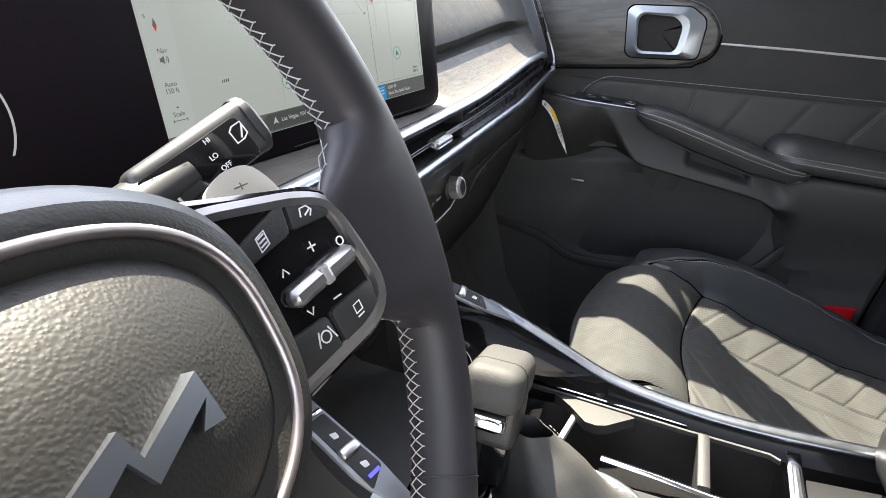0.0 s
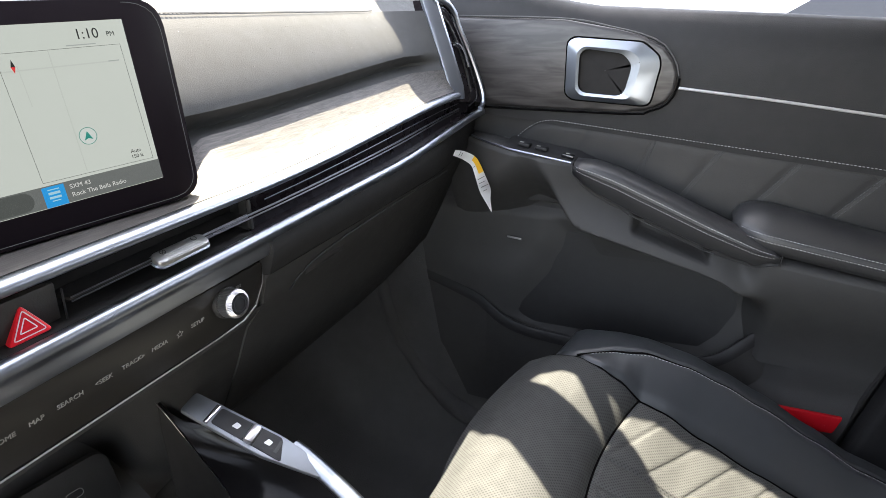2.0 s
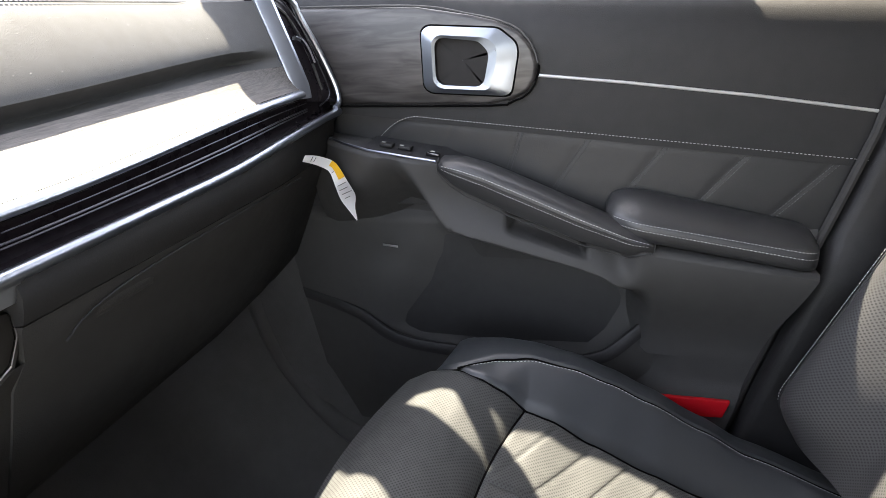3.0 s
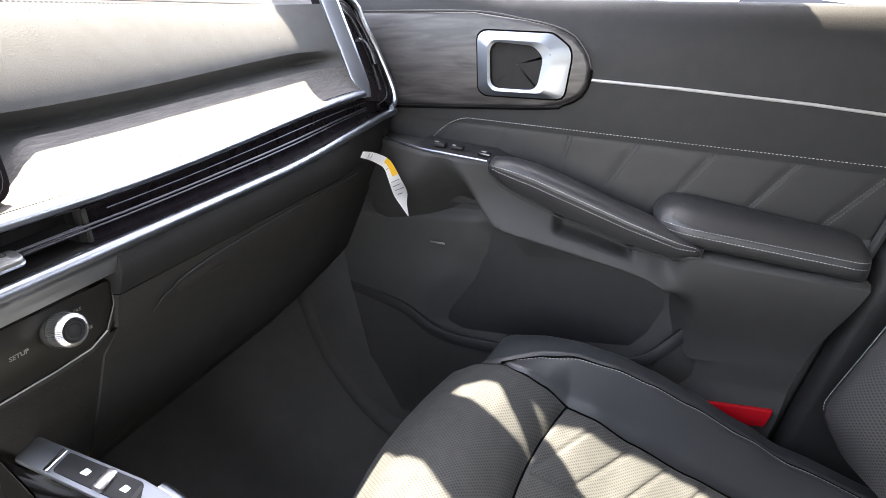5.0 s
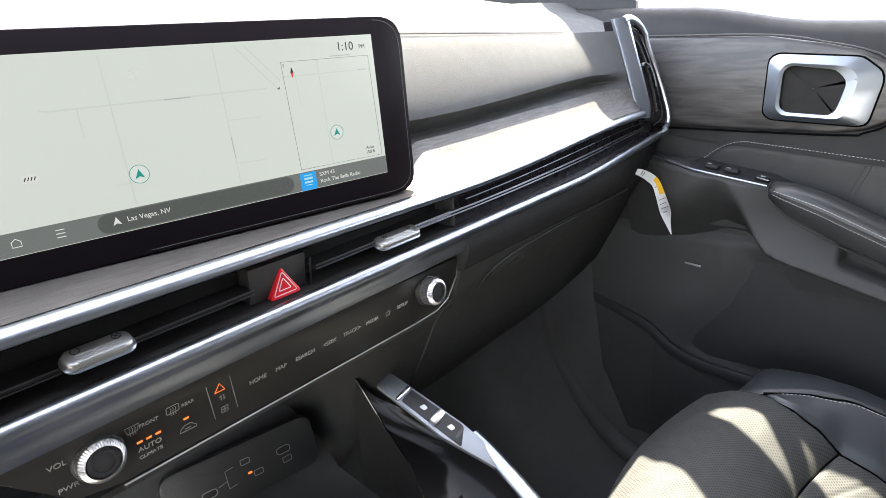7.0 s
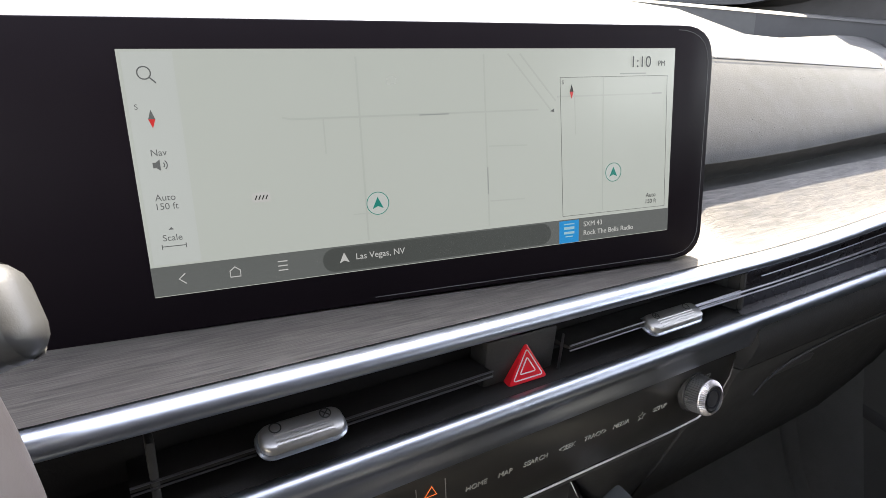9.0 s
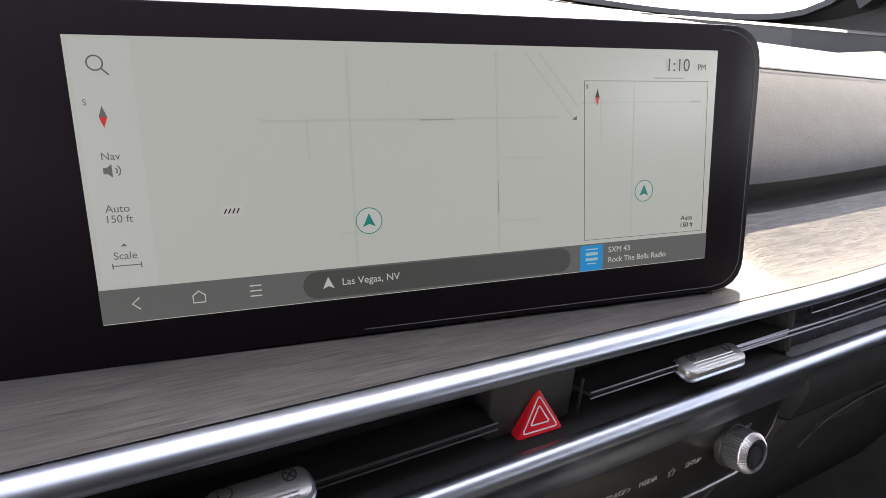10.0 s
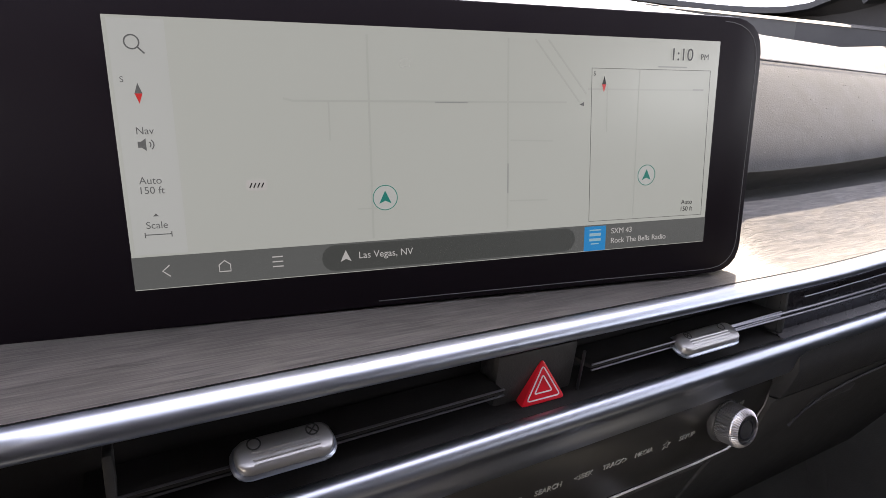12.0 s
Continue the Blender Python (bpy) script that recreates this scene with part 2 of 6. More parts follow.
def block(m, sx, sy, sz, bevel=0.002, seg=2):
    bm = bmesh.new()
    bmesh.ops.create_cube(bm, size=1.0)
    bmesh.ops.scale(bm, verts=bm.verts, vec=(sx, sy, sz))
    if bevel:
        bmesh.ops.bevel(bm, geom=bm.edges[:], offset=bevel, segments=seg, affect="EDGES", profile=0.5)
    bmesh.ops.transform(bm, matrix=m, verts=bm.verts)
    return bm


def axes(o, x, y):
    """A frame with its origin, its x along x and its y near y."""
    x = Vector(x).normalized()
    z = x.cross(Vector(y)).normalized()
    y = z.cross(x)
    return Matrix(((x.x, y.x, z.x, o[0]), (x.y, y.y, z.y, o[1]), (x.z, y.z, z.z, o[2]), (0, 0, 0, 1)))


def lettering(text, m, size, align="CENTER", lift=0.0002):
    """Words in the built-in font, as a mesh in the plane of m."""
    cu = bpy.data.curves.new("words", "FONT")
    cu.body, cu.size, cu.align_x, cu.align_y = text, size, align, "CENTER"
    cu.extrude = lift
    ob = bpy.data.objects.new("words", cu)
    scene.collection.objects.link(ob)
    me = bpy.data.meshes.new_from_object(ob.evaluated_get(bpy.context.evaluated_depsgraph_get()))
    bm = bmesh.new()
    bm.from_mesh(me)
    bmesh.ops.transform(bm, matrix=m, verts=bm.verts)
    bpy.data.objects.remove(ob)
    bpy.data.curves.remove(cu)
    bpy.data.meshes.remove(me)
    return bm


def line(pts, m, w, depth=0.0003, closed=False):
    """A drawn line of width w in the plane of m."""
    p = [Vector((q[0], q[1], 0)) for q in pts]
    n = len(p)
    bm = bmesh.new()
    rows = []
    for i in range(n):
        a, b = (p[i - 1], p[(i + 1) % n]) if closed else (p[max(i - 1, 0)], p[min(i + 1, n - 1)])
        t = (b - a).normalized()
        s = Vector((-t.y, t.x, 0)) * w / 2
        rows.append([bm.verts.new(m @ (p[i] + k)) for k in (s, s + Vector((0, 0, depth)), -s + Vector((0, 0, depth)), -s)])
    if closed:
        rows.append(rows[0])
    for a, b in zip(rows, rows[1:]):
        for i in range(4):
            bm.faces.new((a[i], a[(i + 1) % 4], b[(i + 1) % 4], b[i]))
    if not closed:
        bm.faces.new(rows[0])
        bm.faces.new(list(reversed(rows[-1])))
    return bm


def join(*bms):
    out = bmesh.new()
    for b in bms:
        me = bpy.data.meshes.new("tmp")
        b.to_mesh(me)
        b.free()
        out.from_mesh(me)
        bpy.data.meshes.remove(me)
    return out


def stitches(pts, step=0.004, length=0.0027, r=0.00045, up=(0, 0, 1)):
    """Single stitches along a line of points."""
    pts = [Vector(p) for p in pts]
    d = [0.0]
    for a, b in zip(pts, pts[1:]):
        d.append(d[-1] + (b - a).length)
    def at(s):
        s = min(max(s, 0), d[-1] - 1e-6)
        i = max(j for j in range(len(pts) - 1) if d[j] <= s)
        return pts[i].lerp(pts[i + 1], (s - d[i]) / (d[i + 1] - d[i]))
    verts, faces = [], []
    s = 0.0
    while s + length < d[-1]:
        a, b = at(s), at(s + length)
        t = (b - a).normalized()
        q = t.cross(Vector(up)).normalized()
        u = q.cross(t)
        k = len(verts)
        for e, f in ((a, 0.6), (a.lerp(b, 0.5), 1.0), (b, 0.6)):
            verts += [e + q * r * f + u * r * 0.2, e + u * r * 1.2 * f, e - q * r * f + u * r * 0.2]
        for j in (0, 3):
            faces += [(k + j, k + j + 1, k + j + 4, k + j + 3), (k + j + 1, k + j + 2, k + j + 5, k + j + 4)]
        s += step
    me = bpy.data.meshes.new("tmp")
    me.from_pydata(verts, [], faces)
    bm = bmesh.new()
    bm.from_mesh(me)
    bpy.data.meshes.remove(me)
    return bm


def ease(t):
    t = min(max(t, 0.0), 1.0)
    return t * t * (3 - 2 * t)


def mix(a, b, t):
    return a + (b - a) * t

# ---- the car's shell and what lies outside ----
ground = part("ground", block(pose(0, 0, -0.46), 400, 400, 0.02, 0), material("sunlit_concrete", (0.24, 0.225, 0.205), 0.85, 0, 0.4, 30, 0.12))
tagged(ground, "pale sunlit concrete of a car park", "ground", kind="structure")
floor_line = [(p.y, p.z) for p in spline([(0, -1.6, 0.02), (0, -0.6, 0.01), (0, 0.20, 0.0), (0, 0.42, 0.03), (0, 0.56, 0.12), (0, 0.72, 0.32), (0, 0.80, 0.60)], 70)]
SIDE = ((-0.36, 0.03, 0.03), (-0.2, 0.0, 0.0), (0.1, 0.0, 0.0), (0.4, 0.0, 0.0), (0.8, 0.0, 0.0), (1.05, 0.0, 0.0), (1.09, 0.004, 0.006), (1.125, 0.014, 0.022), (1.152, 0.032, 0.06), (1.170, 0.056, 0.12), (1.182, 0.085, 0.22), (1.189, 0.11, 0.36), (1.193, 0.13, 0.50), (1.196, 0.15, 0.66))
floor = part("floor", loft([[(x, y, min(z + mix(d, e, ease((y - 0.27) / 0.12)), 0.70)) for y, z in floor_line] for x, d, e in SIDE]), CARPET, None, "", 80)
tagged(floor, "black carpeted car floor with rising footwell", "floor", kind="structure")

kick = part("wall_kick", loft([[(1.226, y, -0.03), (1.226, y, 0.12), (1.226 - 0.028 * ease((y - 0.30) / 0.06), y, 0.2), (1.226 - 0.028 * ease((y - 0.30) / 0.06), y, 0.66)] for y in (-1.6, -0.5, 0.2, 0.30, 0.32, 0.34, 0.36, 0.5, 0.85)]), material("kick_panel_plastic", (0.030, 0.0295, 0.029), 0.6, 0, 0.5, 800, 0.15))
tagged(kick, "black kick panel beside the passenger footwell", "wall", kind="structure")
sill_line = spline([(1.200, 0.475, 0.60), (1.202, 0.450, 0.480), (1.202, 0.434, 0.370), (1.199, 0.404, 0.272), (1.196, 0.369, 0.212), (1.192, 0.321, 0.156), (1.186, 0.25, 0.105), (1.182, 0.10, 0.080), (1.182, -0.2, 0.072), (1.182, -0.6, 0.075)], 60)
sill = part("sill_trim", sweep(sill_line, ring(0.021, 16), (1, 0, 0)), CARPET, None, "", 80)
tagged(sill, "soft black sill trim curving up beside the footwell", "trim", kind="structure")
firewall = part("wall_front", block(pose(0.43, 0.84, 0.5), 1.6, 0.04, 0.9, 0.01), CARPET)
tagged(firewall, "black bulkhead ahead of the footwells", "wall", kind="structure")

ROOF = 1.20


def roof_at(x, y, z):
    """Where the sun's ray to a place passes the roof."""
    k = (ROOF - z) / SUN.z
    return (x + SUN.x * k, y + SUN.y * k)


def sheet(loops, z):
    """A flat sheet: the first loop is its edge, the others its openings."""
    bm = bmesh.new()
    for lp in loops:
        v = [bm.verts.new((x, y, z)) for x, y in lp]
        for i in range(len(v)):
            bm.edges.new((v[i], v[(i + 1) % len(v)]))
    bmesh.ops.triangle_fill(bm, use_beauty=True, use_dissolve=False, edges=bm.edges[:])
    return slab(bm, 0.02, (0, 0, 1))


# front edge of the unseen roof, traced from the sun's limit on dash and seat
SUN_EDGE = [roof_at(*p) for p in ((1.032, 0.308, 0.910), (1.02, 0.27, 0.845), (0.999, 0.253, 0.801), (0.974, 0.212, 0.778))] + [(1.124, 0.316), (1.127, 0.304), (1.120, 0.283), (1.088, 0.246), (1.072, 0.222), (1.062, 0.199), (1.068, 0.178), (1.073, 0.157), (1.068, 0.130), (1.05, 0.09), (0.95, 0.0), (0.90, -0.03)]
edge = [(1.37, 0.62)] + SUN_EDGE + [(0.74, -0.05), (-0.45, -0.03), (-0.45, -1.7), (1.6, -1.7), (1.6, -0.12), (1.37, -0.10)]
# openings cut in the unseen roof so sun patches fall on the seat
OPENINGS = [
    [(1.243, 0.292), (1.263, 0.281), (1.274, 0.255), (1.274, 0.232), (1.253, 0.216), (1.233, 0.197), (1.218, 0.181), (1.212, 0.201), (1.216, 0.226), (1.228, 0.251)],
    [(1.278, 0.193), (1.287, 0.168), (1.301, 0.139), (1.307, 0.113), (1.319, 0.083), (1.331, 0.050), (1.335, 0.020), (1.334, -0.015), (1.334, -0.049), (1.322, -0.090), (1.25, -0.12), (1.11, -0.07), (1.11, 0.0), (1.13, 0.032), (1.159, 0.058), (1.183, 0.092), (1.212, 0.128), (1.237, 0.152), (1.256, 0.174)],
]
# two more openings, cut to let sun onto the backrest
BACK_SUN = [(1.392, -0.225), (1.356, -0.238), (1.335, -0.262), (1.316, -0.285), (1.28, -0.33), (1.28, -0.45), (1.42, -0.45), (1.40, -0.33), (1.375, -0.28), (1.40, -0.24)]
BACKFOOT = [(1.318, -0.215), (1.308, -0.262), (1.15, -0.33), (1.05, -0.25), (1.15, -0.16), (1.27, -0.16)]
# unseen sheet added to keep sun off the tray before the display
TRAY_SHADE = [roof_at(*p) for p in ((0.572, 0.245, 0.757), (0.566, 0.217, 0.757), (0.552, 0.196, 0.74), (0.22, 0.196, 0.74), (0.22, 0.285, 0.757))]
roof = part("roof", join(sheet([edge] + OPENINGS + [BACK_SUN, BACKFOOT], ROOF), sheet([TRAY_SHADE], ROOF)), LINER)
tagged(roof, "unseen grey roof sheet cut to shape the sun patches", "roof", kind="structure")
# plain unseen wall, added to close off light from behind
rear = part("wall_rear", block(pose(0.43, -1.66, 0.35), 1.75, 0.04, 1.7, 0.01), DARK)
tagged(rear, "unseen plain black wall closing the cabin behind", "wall", kind="structure")
# unseen blocks added; their gap sets the side light on door and footwell
side = part("wall_driver", join(block(pose(-0.40, 0.0, 0.02), 0.10, 3.2, 0.14, 0.03), block(pose(-0.39, -1.12, 0.60), 0.08, 1.05, 1.18, 0.03), block(pose(-0.39, 0.62, 0.42), 0.08, 0.45, 0.80, 0.03)), PLASTIC)
tagged(side, "unseen black blocks round a gap that admits side light", "wall", kind="structure")

# ---- dashboard ----
def z_up(x):
    return 0.757 + 0.020 * ease((x - 0.62) / 0.45)


def z_low(x):
    return 0.713 + 0.010 * (x - 0.37) + 0.018 * ease((x - 0.85) / 0.32)


Y0 = 0.213
dash = thing("dashboard", (0.42, 0.45, 0.0), "black leather dashboard with a grey wood tray and silver strips", "dashboard")
XS = [-0.33 + i * 0.03 for i in range(45)]
PASS = [x for x in XS if x < 1.0]
END = [1.0 + 0.078 * (i / 8) for i in range(9)]


def ring_line(z):
    """The silver end ring's front edge: place along y at a height."""
    return mix(0.213, 0.250, (z - 0.778) / 0.12)


def glass_y(x):
    """Where the wide display's glass stands."""
    return 0.296 - 0.2 * (x - 0.28)


def setback(x):
    """How far the pad draws back behind the display."""
    return max(0.0, glass_y(x) + 0.03 - 0.262) if x < 0.6 else 0.0


def tray_rise(x, y):
    """Height of the tray over its front edge: flat under the display, a shallow bowl beside it."""
    k = ease((x - 0.575) / 0.06)
    s = (y - 0.216) / 0.046
    return mix(-0.085 * (y - 0.216), (0.0345 - 0.004 * ease((x - 0.75) / 0.2)) * max(s, 0) ** 1.4, k)


def pad_profile(x):
    z0, d = z_up(x), setback(x)
    r = tray_rise(x, 0.262)
    return [(0.262 + d, z0 + r), (0.275 + d, z0 + 0.036), (0.281 + d, z0 + 0.039), (0.279 + d, z0 + 0.043), (0.268 + d, z0 + 0.049), (0.262 + d, z0 + 0.055), (0.2628 + d, z0 + 0.059)] + [(0.2628 + d + 0.0402 * s ** 1.18, mix(z0 + 0.059, 0.889, 1 - (1 - s) ** 1.12)) for s in (0.15, 0.3, 0.45, 0.6, 0.75, 0.88, 1.0)]


def pad_section(x):
    pr = pad_profile(min(x, 1.0))
    s = max(0.0, (x - 1.0) / 0.078)
    return [(x, mix(y, ring_line(z) + 0.004, s * s), z + (0.003 * s if z < 0.82 else 0)) for y, z in pr]


tray = []
NEAR = [0.56 + 0.01 * i for i in range(11)]
PASS = sorted(set([x for x in PASS if x < 0.555 or x > 0.665] + NEAR))
for x in PASS + END:
    z0 = z_up(x)
    s = max(0.0, (x - 1.0) / 0.078)
    yb = mix(0.262 + setback(x), ring_line(z0 + 0.0235) + 0.004, s * s)
    tray.append([(x, mix(0.216, yb, t), z0 + 0.001 + tray_rise(x, mix(0.216, 0.262 + (setback(x) if x < 0.575 else 0), t))) for t in (0, 0.2, 0.4, 0.6, 0.8, 1.0)])
part("wood_tray", loft(tray), WOOD, dash, "grey wood veneer tray, partly in sun")
pad = part("front_pad", loft([pad_section(x) for x in PASS + END]), DASHPAD, dash, "grained black leather pad")
top = []
for x in PASS + [1.03, 1.05, 1.08, 1.12, 1.16, 1.20, 1.24]:
    f = 0.015 * ease((x - 1.0) / 0.2)
    d = setback(x)
    top.append([(x, 0.303 + d, 0.889), (x, 0.306 + d, 0.8900), (x, 0.3195 + d, 0.8990), (x, 0.338 + d, 0.9085), (x, 0.362 + d, 0.9180), (x, 0.39 + d * 0.8, 0.926), (x, 0.43 + d * 0.6, 0.931 + f), (x, 0.52, 0.936 + f), (x, 0.60, 0.950 + f), (x, 0.75, 1.012 + f), (x, 0.90, 1.058 + f * 0.5), (x, 1.0, 1.095), (x, 1.02, 1.06)])
part("top_pad", loft(top), DASHPAD, dash, "sunlit grained leather dash top")
seam = [(x, 0.3015, 0.8892) for x in [0.60 + 0.02 * i for i in range(20)]] + spline([(0.98, 0.3015, 0.8892), (1.0, 0.304, 0.8905), (1.02, 0.316, 0.8975), (1.04, 0.337, 0.9065), (1.06, 0.37, 0.915)], 12)[1:]
part("pad_seam", sweep([(p[0], p[1] + 0.0022, p[2] + 0.0006) for p in seam], ring(0.0008, 6)), LEATHER, dash)
part("stitching", join(stitches(seam, 0.0045, 0.003, 0.0005), stitches([(p[0], p[1] + 0.005, p[2] + 0.0015) for p in seam], 0.0045, 0.003, 0.0005)), DARKTHREAD, dash)

# dust on the pad
rng = random.Random(7)
specks = []
for _ in range(70):
    x = rng.uniform(0.63, 0.99)
    pr = pad_profile(x)
    i = rng.randint(6, len(pr) - 2)
    k = rng.random() ** 1.5
    y, z = mix(pr[i][0], pr[i + 1][0], k), mix(pr[i][1], pr[i + 1][1], k)
    specks.append(block(pose(x, y, z + 0.0002, 40, 0, rng.uniform(0, 90)), rng.uniform(0.0004, 0.0012), 0.0004, 0.0003, 0))
tagged(part("dust_specks", join(*specks), PRINT, dash), "pale dust specks on the pad", kind="stuff")

# silver strips: a rounded bar that turns up into the end ring
bar_shape = [(y, z * 0.86) for y, z in ((-0.004, 0.0004), (-0.001, 0.0008), (0.002, 0.0001), (0.0044, -0.0016), (0.0058, -0.0040), (0.0061, -0.0062), (0.0052, -0.0085), (0.0028, -0.0101), (-0.001, -0.0106), (-0.005, -0.0095), (-0.006, -0.004))]
ups = [(x, Y0, z_up(x)) for x in XS if x < 1.04] + [(1.05, 0.2125, z_up(1.05))]
part("upper_strip", sweep(ups + [(1.073, 0.2125, z_up(1.07))], bar_shape, (0, 0, 1)), SATIN, dash, "satin silver strip")
bar_rows = []
for y, z in ((0.2135, 0.7665), (0.2135, 0.772), (0.2150, 0.785), (0.2195, 0.80), (0.2310, 0.835), (0.2440, 0.873), (0.2525, 0.899), (0.2545, 0.9055)):
    bar_rows.append([(1.0705, y + 0.013, z), (1.0690, y + 0.0085, z), (1.0705, y + 0.0055, z), (1.0830, y - 0.0065, z), (1.0875, y - 0.0070, z), (1.0905, y - 0.0040, z), (1.0905, y + 0.013, z)])
part("end_ring", loft(bar_rows, True, True), SATIN, dash, "satin silver bar of the end vent", 25)
part("ring_top", sweep(spline([(1.078, 0.2510, 0.902), (1.092, 0.2500, 0.9055), (1.115, 0.2490, 0.902), (1.134, 0.2470, 0.8935), (1.145, 0.2435, 0.882)], 14), ring(0.0058, 10, 0.8), (0, -1, 0.3)), SATIN, dash, "satin silver top of the end ring")
outer = spline([(1.143, 0.244, 0.886), (1.153, 0.240, 0.862), (1.165, 0.230, 0.83), (1.174, 0.218, 0.79), (1.176, 0.211, 0.765), (1.172, 0.2085, 0.748), (1.155, 0.207, 0.742)], 24)
part("outer_ring", sweep(outer, ring(0.0042, 8), (1, 0, 0.2)), SATIN, dash, "thin silver line round the end vent")
innerv = spline([(1.088, 0.248, 0.893), (1.112, 0.246, 0.89), (1.128, 0.243, 0.876), (1.143, 0.234, 0.845), (1.153, 0.222, 0.80), (1.155, 0.214, 0.772), (1.146, 0.211, 0.758), (1.113, 0.210, 0.752)], 26)
part("vent_line", sweep(innerv, ring(0.0011, 6), (1, 0, 0.2)), EDGELINE, dash)
vent = [(1.078, 0.252, 0.902), (1.136, 0.250, 0.893), (1.150, 0.245, 0.862), (1.163, 0.234, 0.825), (1.172, 0.218, 0.775), (1.168, 0.212, 0.75), (1.085, 0.2135, 0.762), (1.079, 0.222, 0.79), (1.077, 0.236, 0.84)]
bmv = bmesh.new()
bmv.faces.new([bmv.verts.new(p) for p in vent])
part("end_vent", slab(bmv, 0.03, (0, 1, 0)), BAND, dash, "piano-black end vent")
part("vent_slat", sweep(spline([(1.086, 0.246, 0.885), (1.118, 0.242, 0.868), (1.135, 0.228, 0.82), (1.138, 0.216, 0.77)], 10), ring(0.0022, 6), (1, 0, 0)), PLASTIC, dash)
lev = spline([(1.098, 0.231, 0.842), (1.112, 0.225, 0.84), (1.119, 0.220, 0.828), (1.122, 0.215, 0.808)], 10)
part("vent_lever", sweep(lev, [(0.002, 0.003), (0.002, -0.003), (-0.002, -0.003), (-0.002, 0.003)], (1, 0, 0)), CHROME, dash, "chrome vent lever")

# slot with air vents between the strips
slot = [[(x, 0.2175, z_up(x) - 0.012), (x, 0.238, z_up(x) - 0.014), (x, 0.240, z_low(x) + 0.003), (x, 0.214, z_low(x))] for x in [x for x in XS if x < 0.61] + [0.6265]]
part("vent_slot", loft(slot), SLOTBLACK, dash, "dark air vent slot")
gl = [[(x, 0.2175, z_up(x) - 0.012), (x, 0.2195, z_up(x) - 0.016), (x, 0.2195, z_low(x) + 0.003), (x, 0.2140, z_low(x) - 0.001)] for x in [0.625, 0.64] + [x for x in XS if 0.65 < x < 1.1] + [1.12, 1.165]]
part("gloss_band", loft(gl), BAND, dash, "piano-black band beside the vents")


def mid_line(x, k):
    return (x, 0.2165, mix(z_up(x) - 0.012, z_low(x), k))


for x0, k, r in ((0.572, 0.46, 0.0010), (0.572, 0.56, 0.0008), (0.645, 0.20, 0.0005)):
    part("thin_line", sweep([mid_line(x, k) for x in [x0, 0.66, 0.72, 0.78, 0.84, 0.90, 0.96, 1.02, 1.088]], ring(r, 6)), EDGELINE, dash, "thin silver line along the band")
for x0, t0, t1, x1 in ((0.26, 0.303, 0.339, 0.416), (0.467, 0.526, 0.572, 0.622)):
    vane = [[(x, 0.217, 0.7280 + 0.02 * (x - 0.4)), (x, 0.217, 0.7265 + 0.02 * (x - 0.4)), (x, 0.236, 0.725 + 0.02 * (x - 0.4)), (x, 0.236, 0.7285 + 0.02 * (x - 0.4))] for x in (x0, (x0 + x1) / 2, x1)]
    part("vent_vane", loft(vane, True, True), SLOTBLACK, dash)
    for a, b in ((x0, t0), (t1, x1)):
        for dz in (0.0014, -0.0014):
            part("vane_edge", sweep([(a, 0.2165, 0.7272 + 0.02 * (a - 0.4) + dz), (b, 0.2165, 0.7272 + 0.02 * (b - 0.4) + dz)], ring(0.0005, 6)), EDGELINE, dash)
part("vent_divider", block(pose(0.627, 0.2225, 0.731), 0.003, 0.012, 0.026, 0.001), WELL, dash)
part("vent_divider", block(pose(0.268, 0.2225, 0.728), 0.003, 0.012, 0.026, 0.001), WELL, dash)

# hazard switch between the vents
part("switch_mount", block(pose(0.441, 0.2325, 0.7245, 8), 0.047, 0.014, 0.034, 0.002), material("switch_mount_plastic", (0.030, 0.028, 0.026), 0.5, 0, 0.3, 900, 0.1), dash, "dark plastic mount of the hazard button")
tri = [(-0.0130, -0.0098), (0.0122, -0.0090), (0.0008, 0.0118)]
part("mount_edge", block(pose(0.4650, 0.2215, 0.7235, 8), 0.0008, 0.0016, 0.026, 0.0003), EDGELINE, dash)
def softened(pts, r, n=4):
    out = []
    m = len(pts)
    for i in range(m):
        p, a, b = Vector(pts[i]), Vector(pts[i - 1]), Vector(pts[(i + 1) % m])
        s, e = p + (a - p).normalized() * r, p + (b - p).normalized() * r
        for k in range(n + 1):
            t = k / n
            out.append(tuple(s * (1 - t) ** 2 + p * 2 * t * (1 - t) + e * t * t))
    return out
HZ = axes((0.4425, 0.2285, 0.7225), (1, -0.10, 0.02), (0, 0.20, 1))
hazard = part("hazard_button", plate(softened(tri, 0.003), HZ, 0.0075, 0.0010), RED, dash, "red triangular hazard button")
for s in (0.72, 0.38):
    part("triangle_line", line([(p[0] * s, p[1] * s - 0.001 * (1 - s)) for p in softened(tri, 0.002, 2)], HZ @ pose(0, 0, 0.0075), 0.0006, 0.0002, True), WHITEPRINT, hazard)

# lower silver strip with its wide satin lip over the control panel
low = []
for x in [x for x in XS if x < 0.61] + [0.622, 0.640]:
    zl = z_low(x)
    low.append([(x, 0.2155, zl - 0.001), (x, 0.2125, zl + 0.0012), (x, 0.2095, zl + 0.0016), (x, 0.2068, zl + 0.0006), (x, 0.2050, zl - 0.0018), (x, 0.2046, zl - 0.0045), (x, 0.2056, zl - 0.0072), (x, 0.2074, zl - 0.0092), (x, 0.2088, zl - 0.0125), (x, 0.2097, zl - 0.0165), (x, 0.2107, zl - 0.0205), (x, 0.2122, zl - 0.0240), (x, 0.2165, zl - 0.0252)])
part("lower_strip", loft(low), SATIN, dash, "wide satin silver strip")
low2 = []
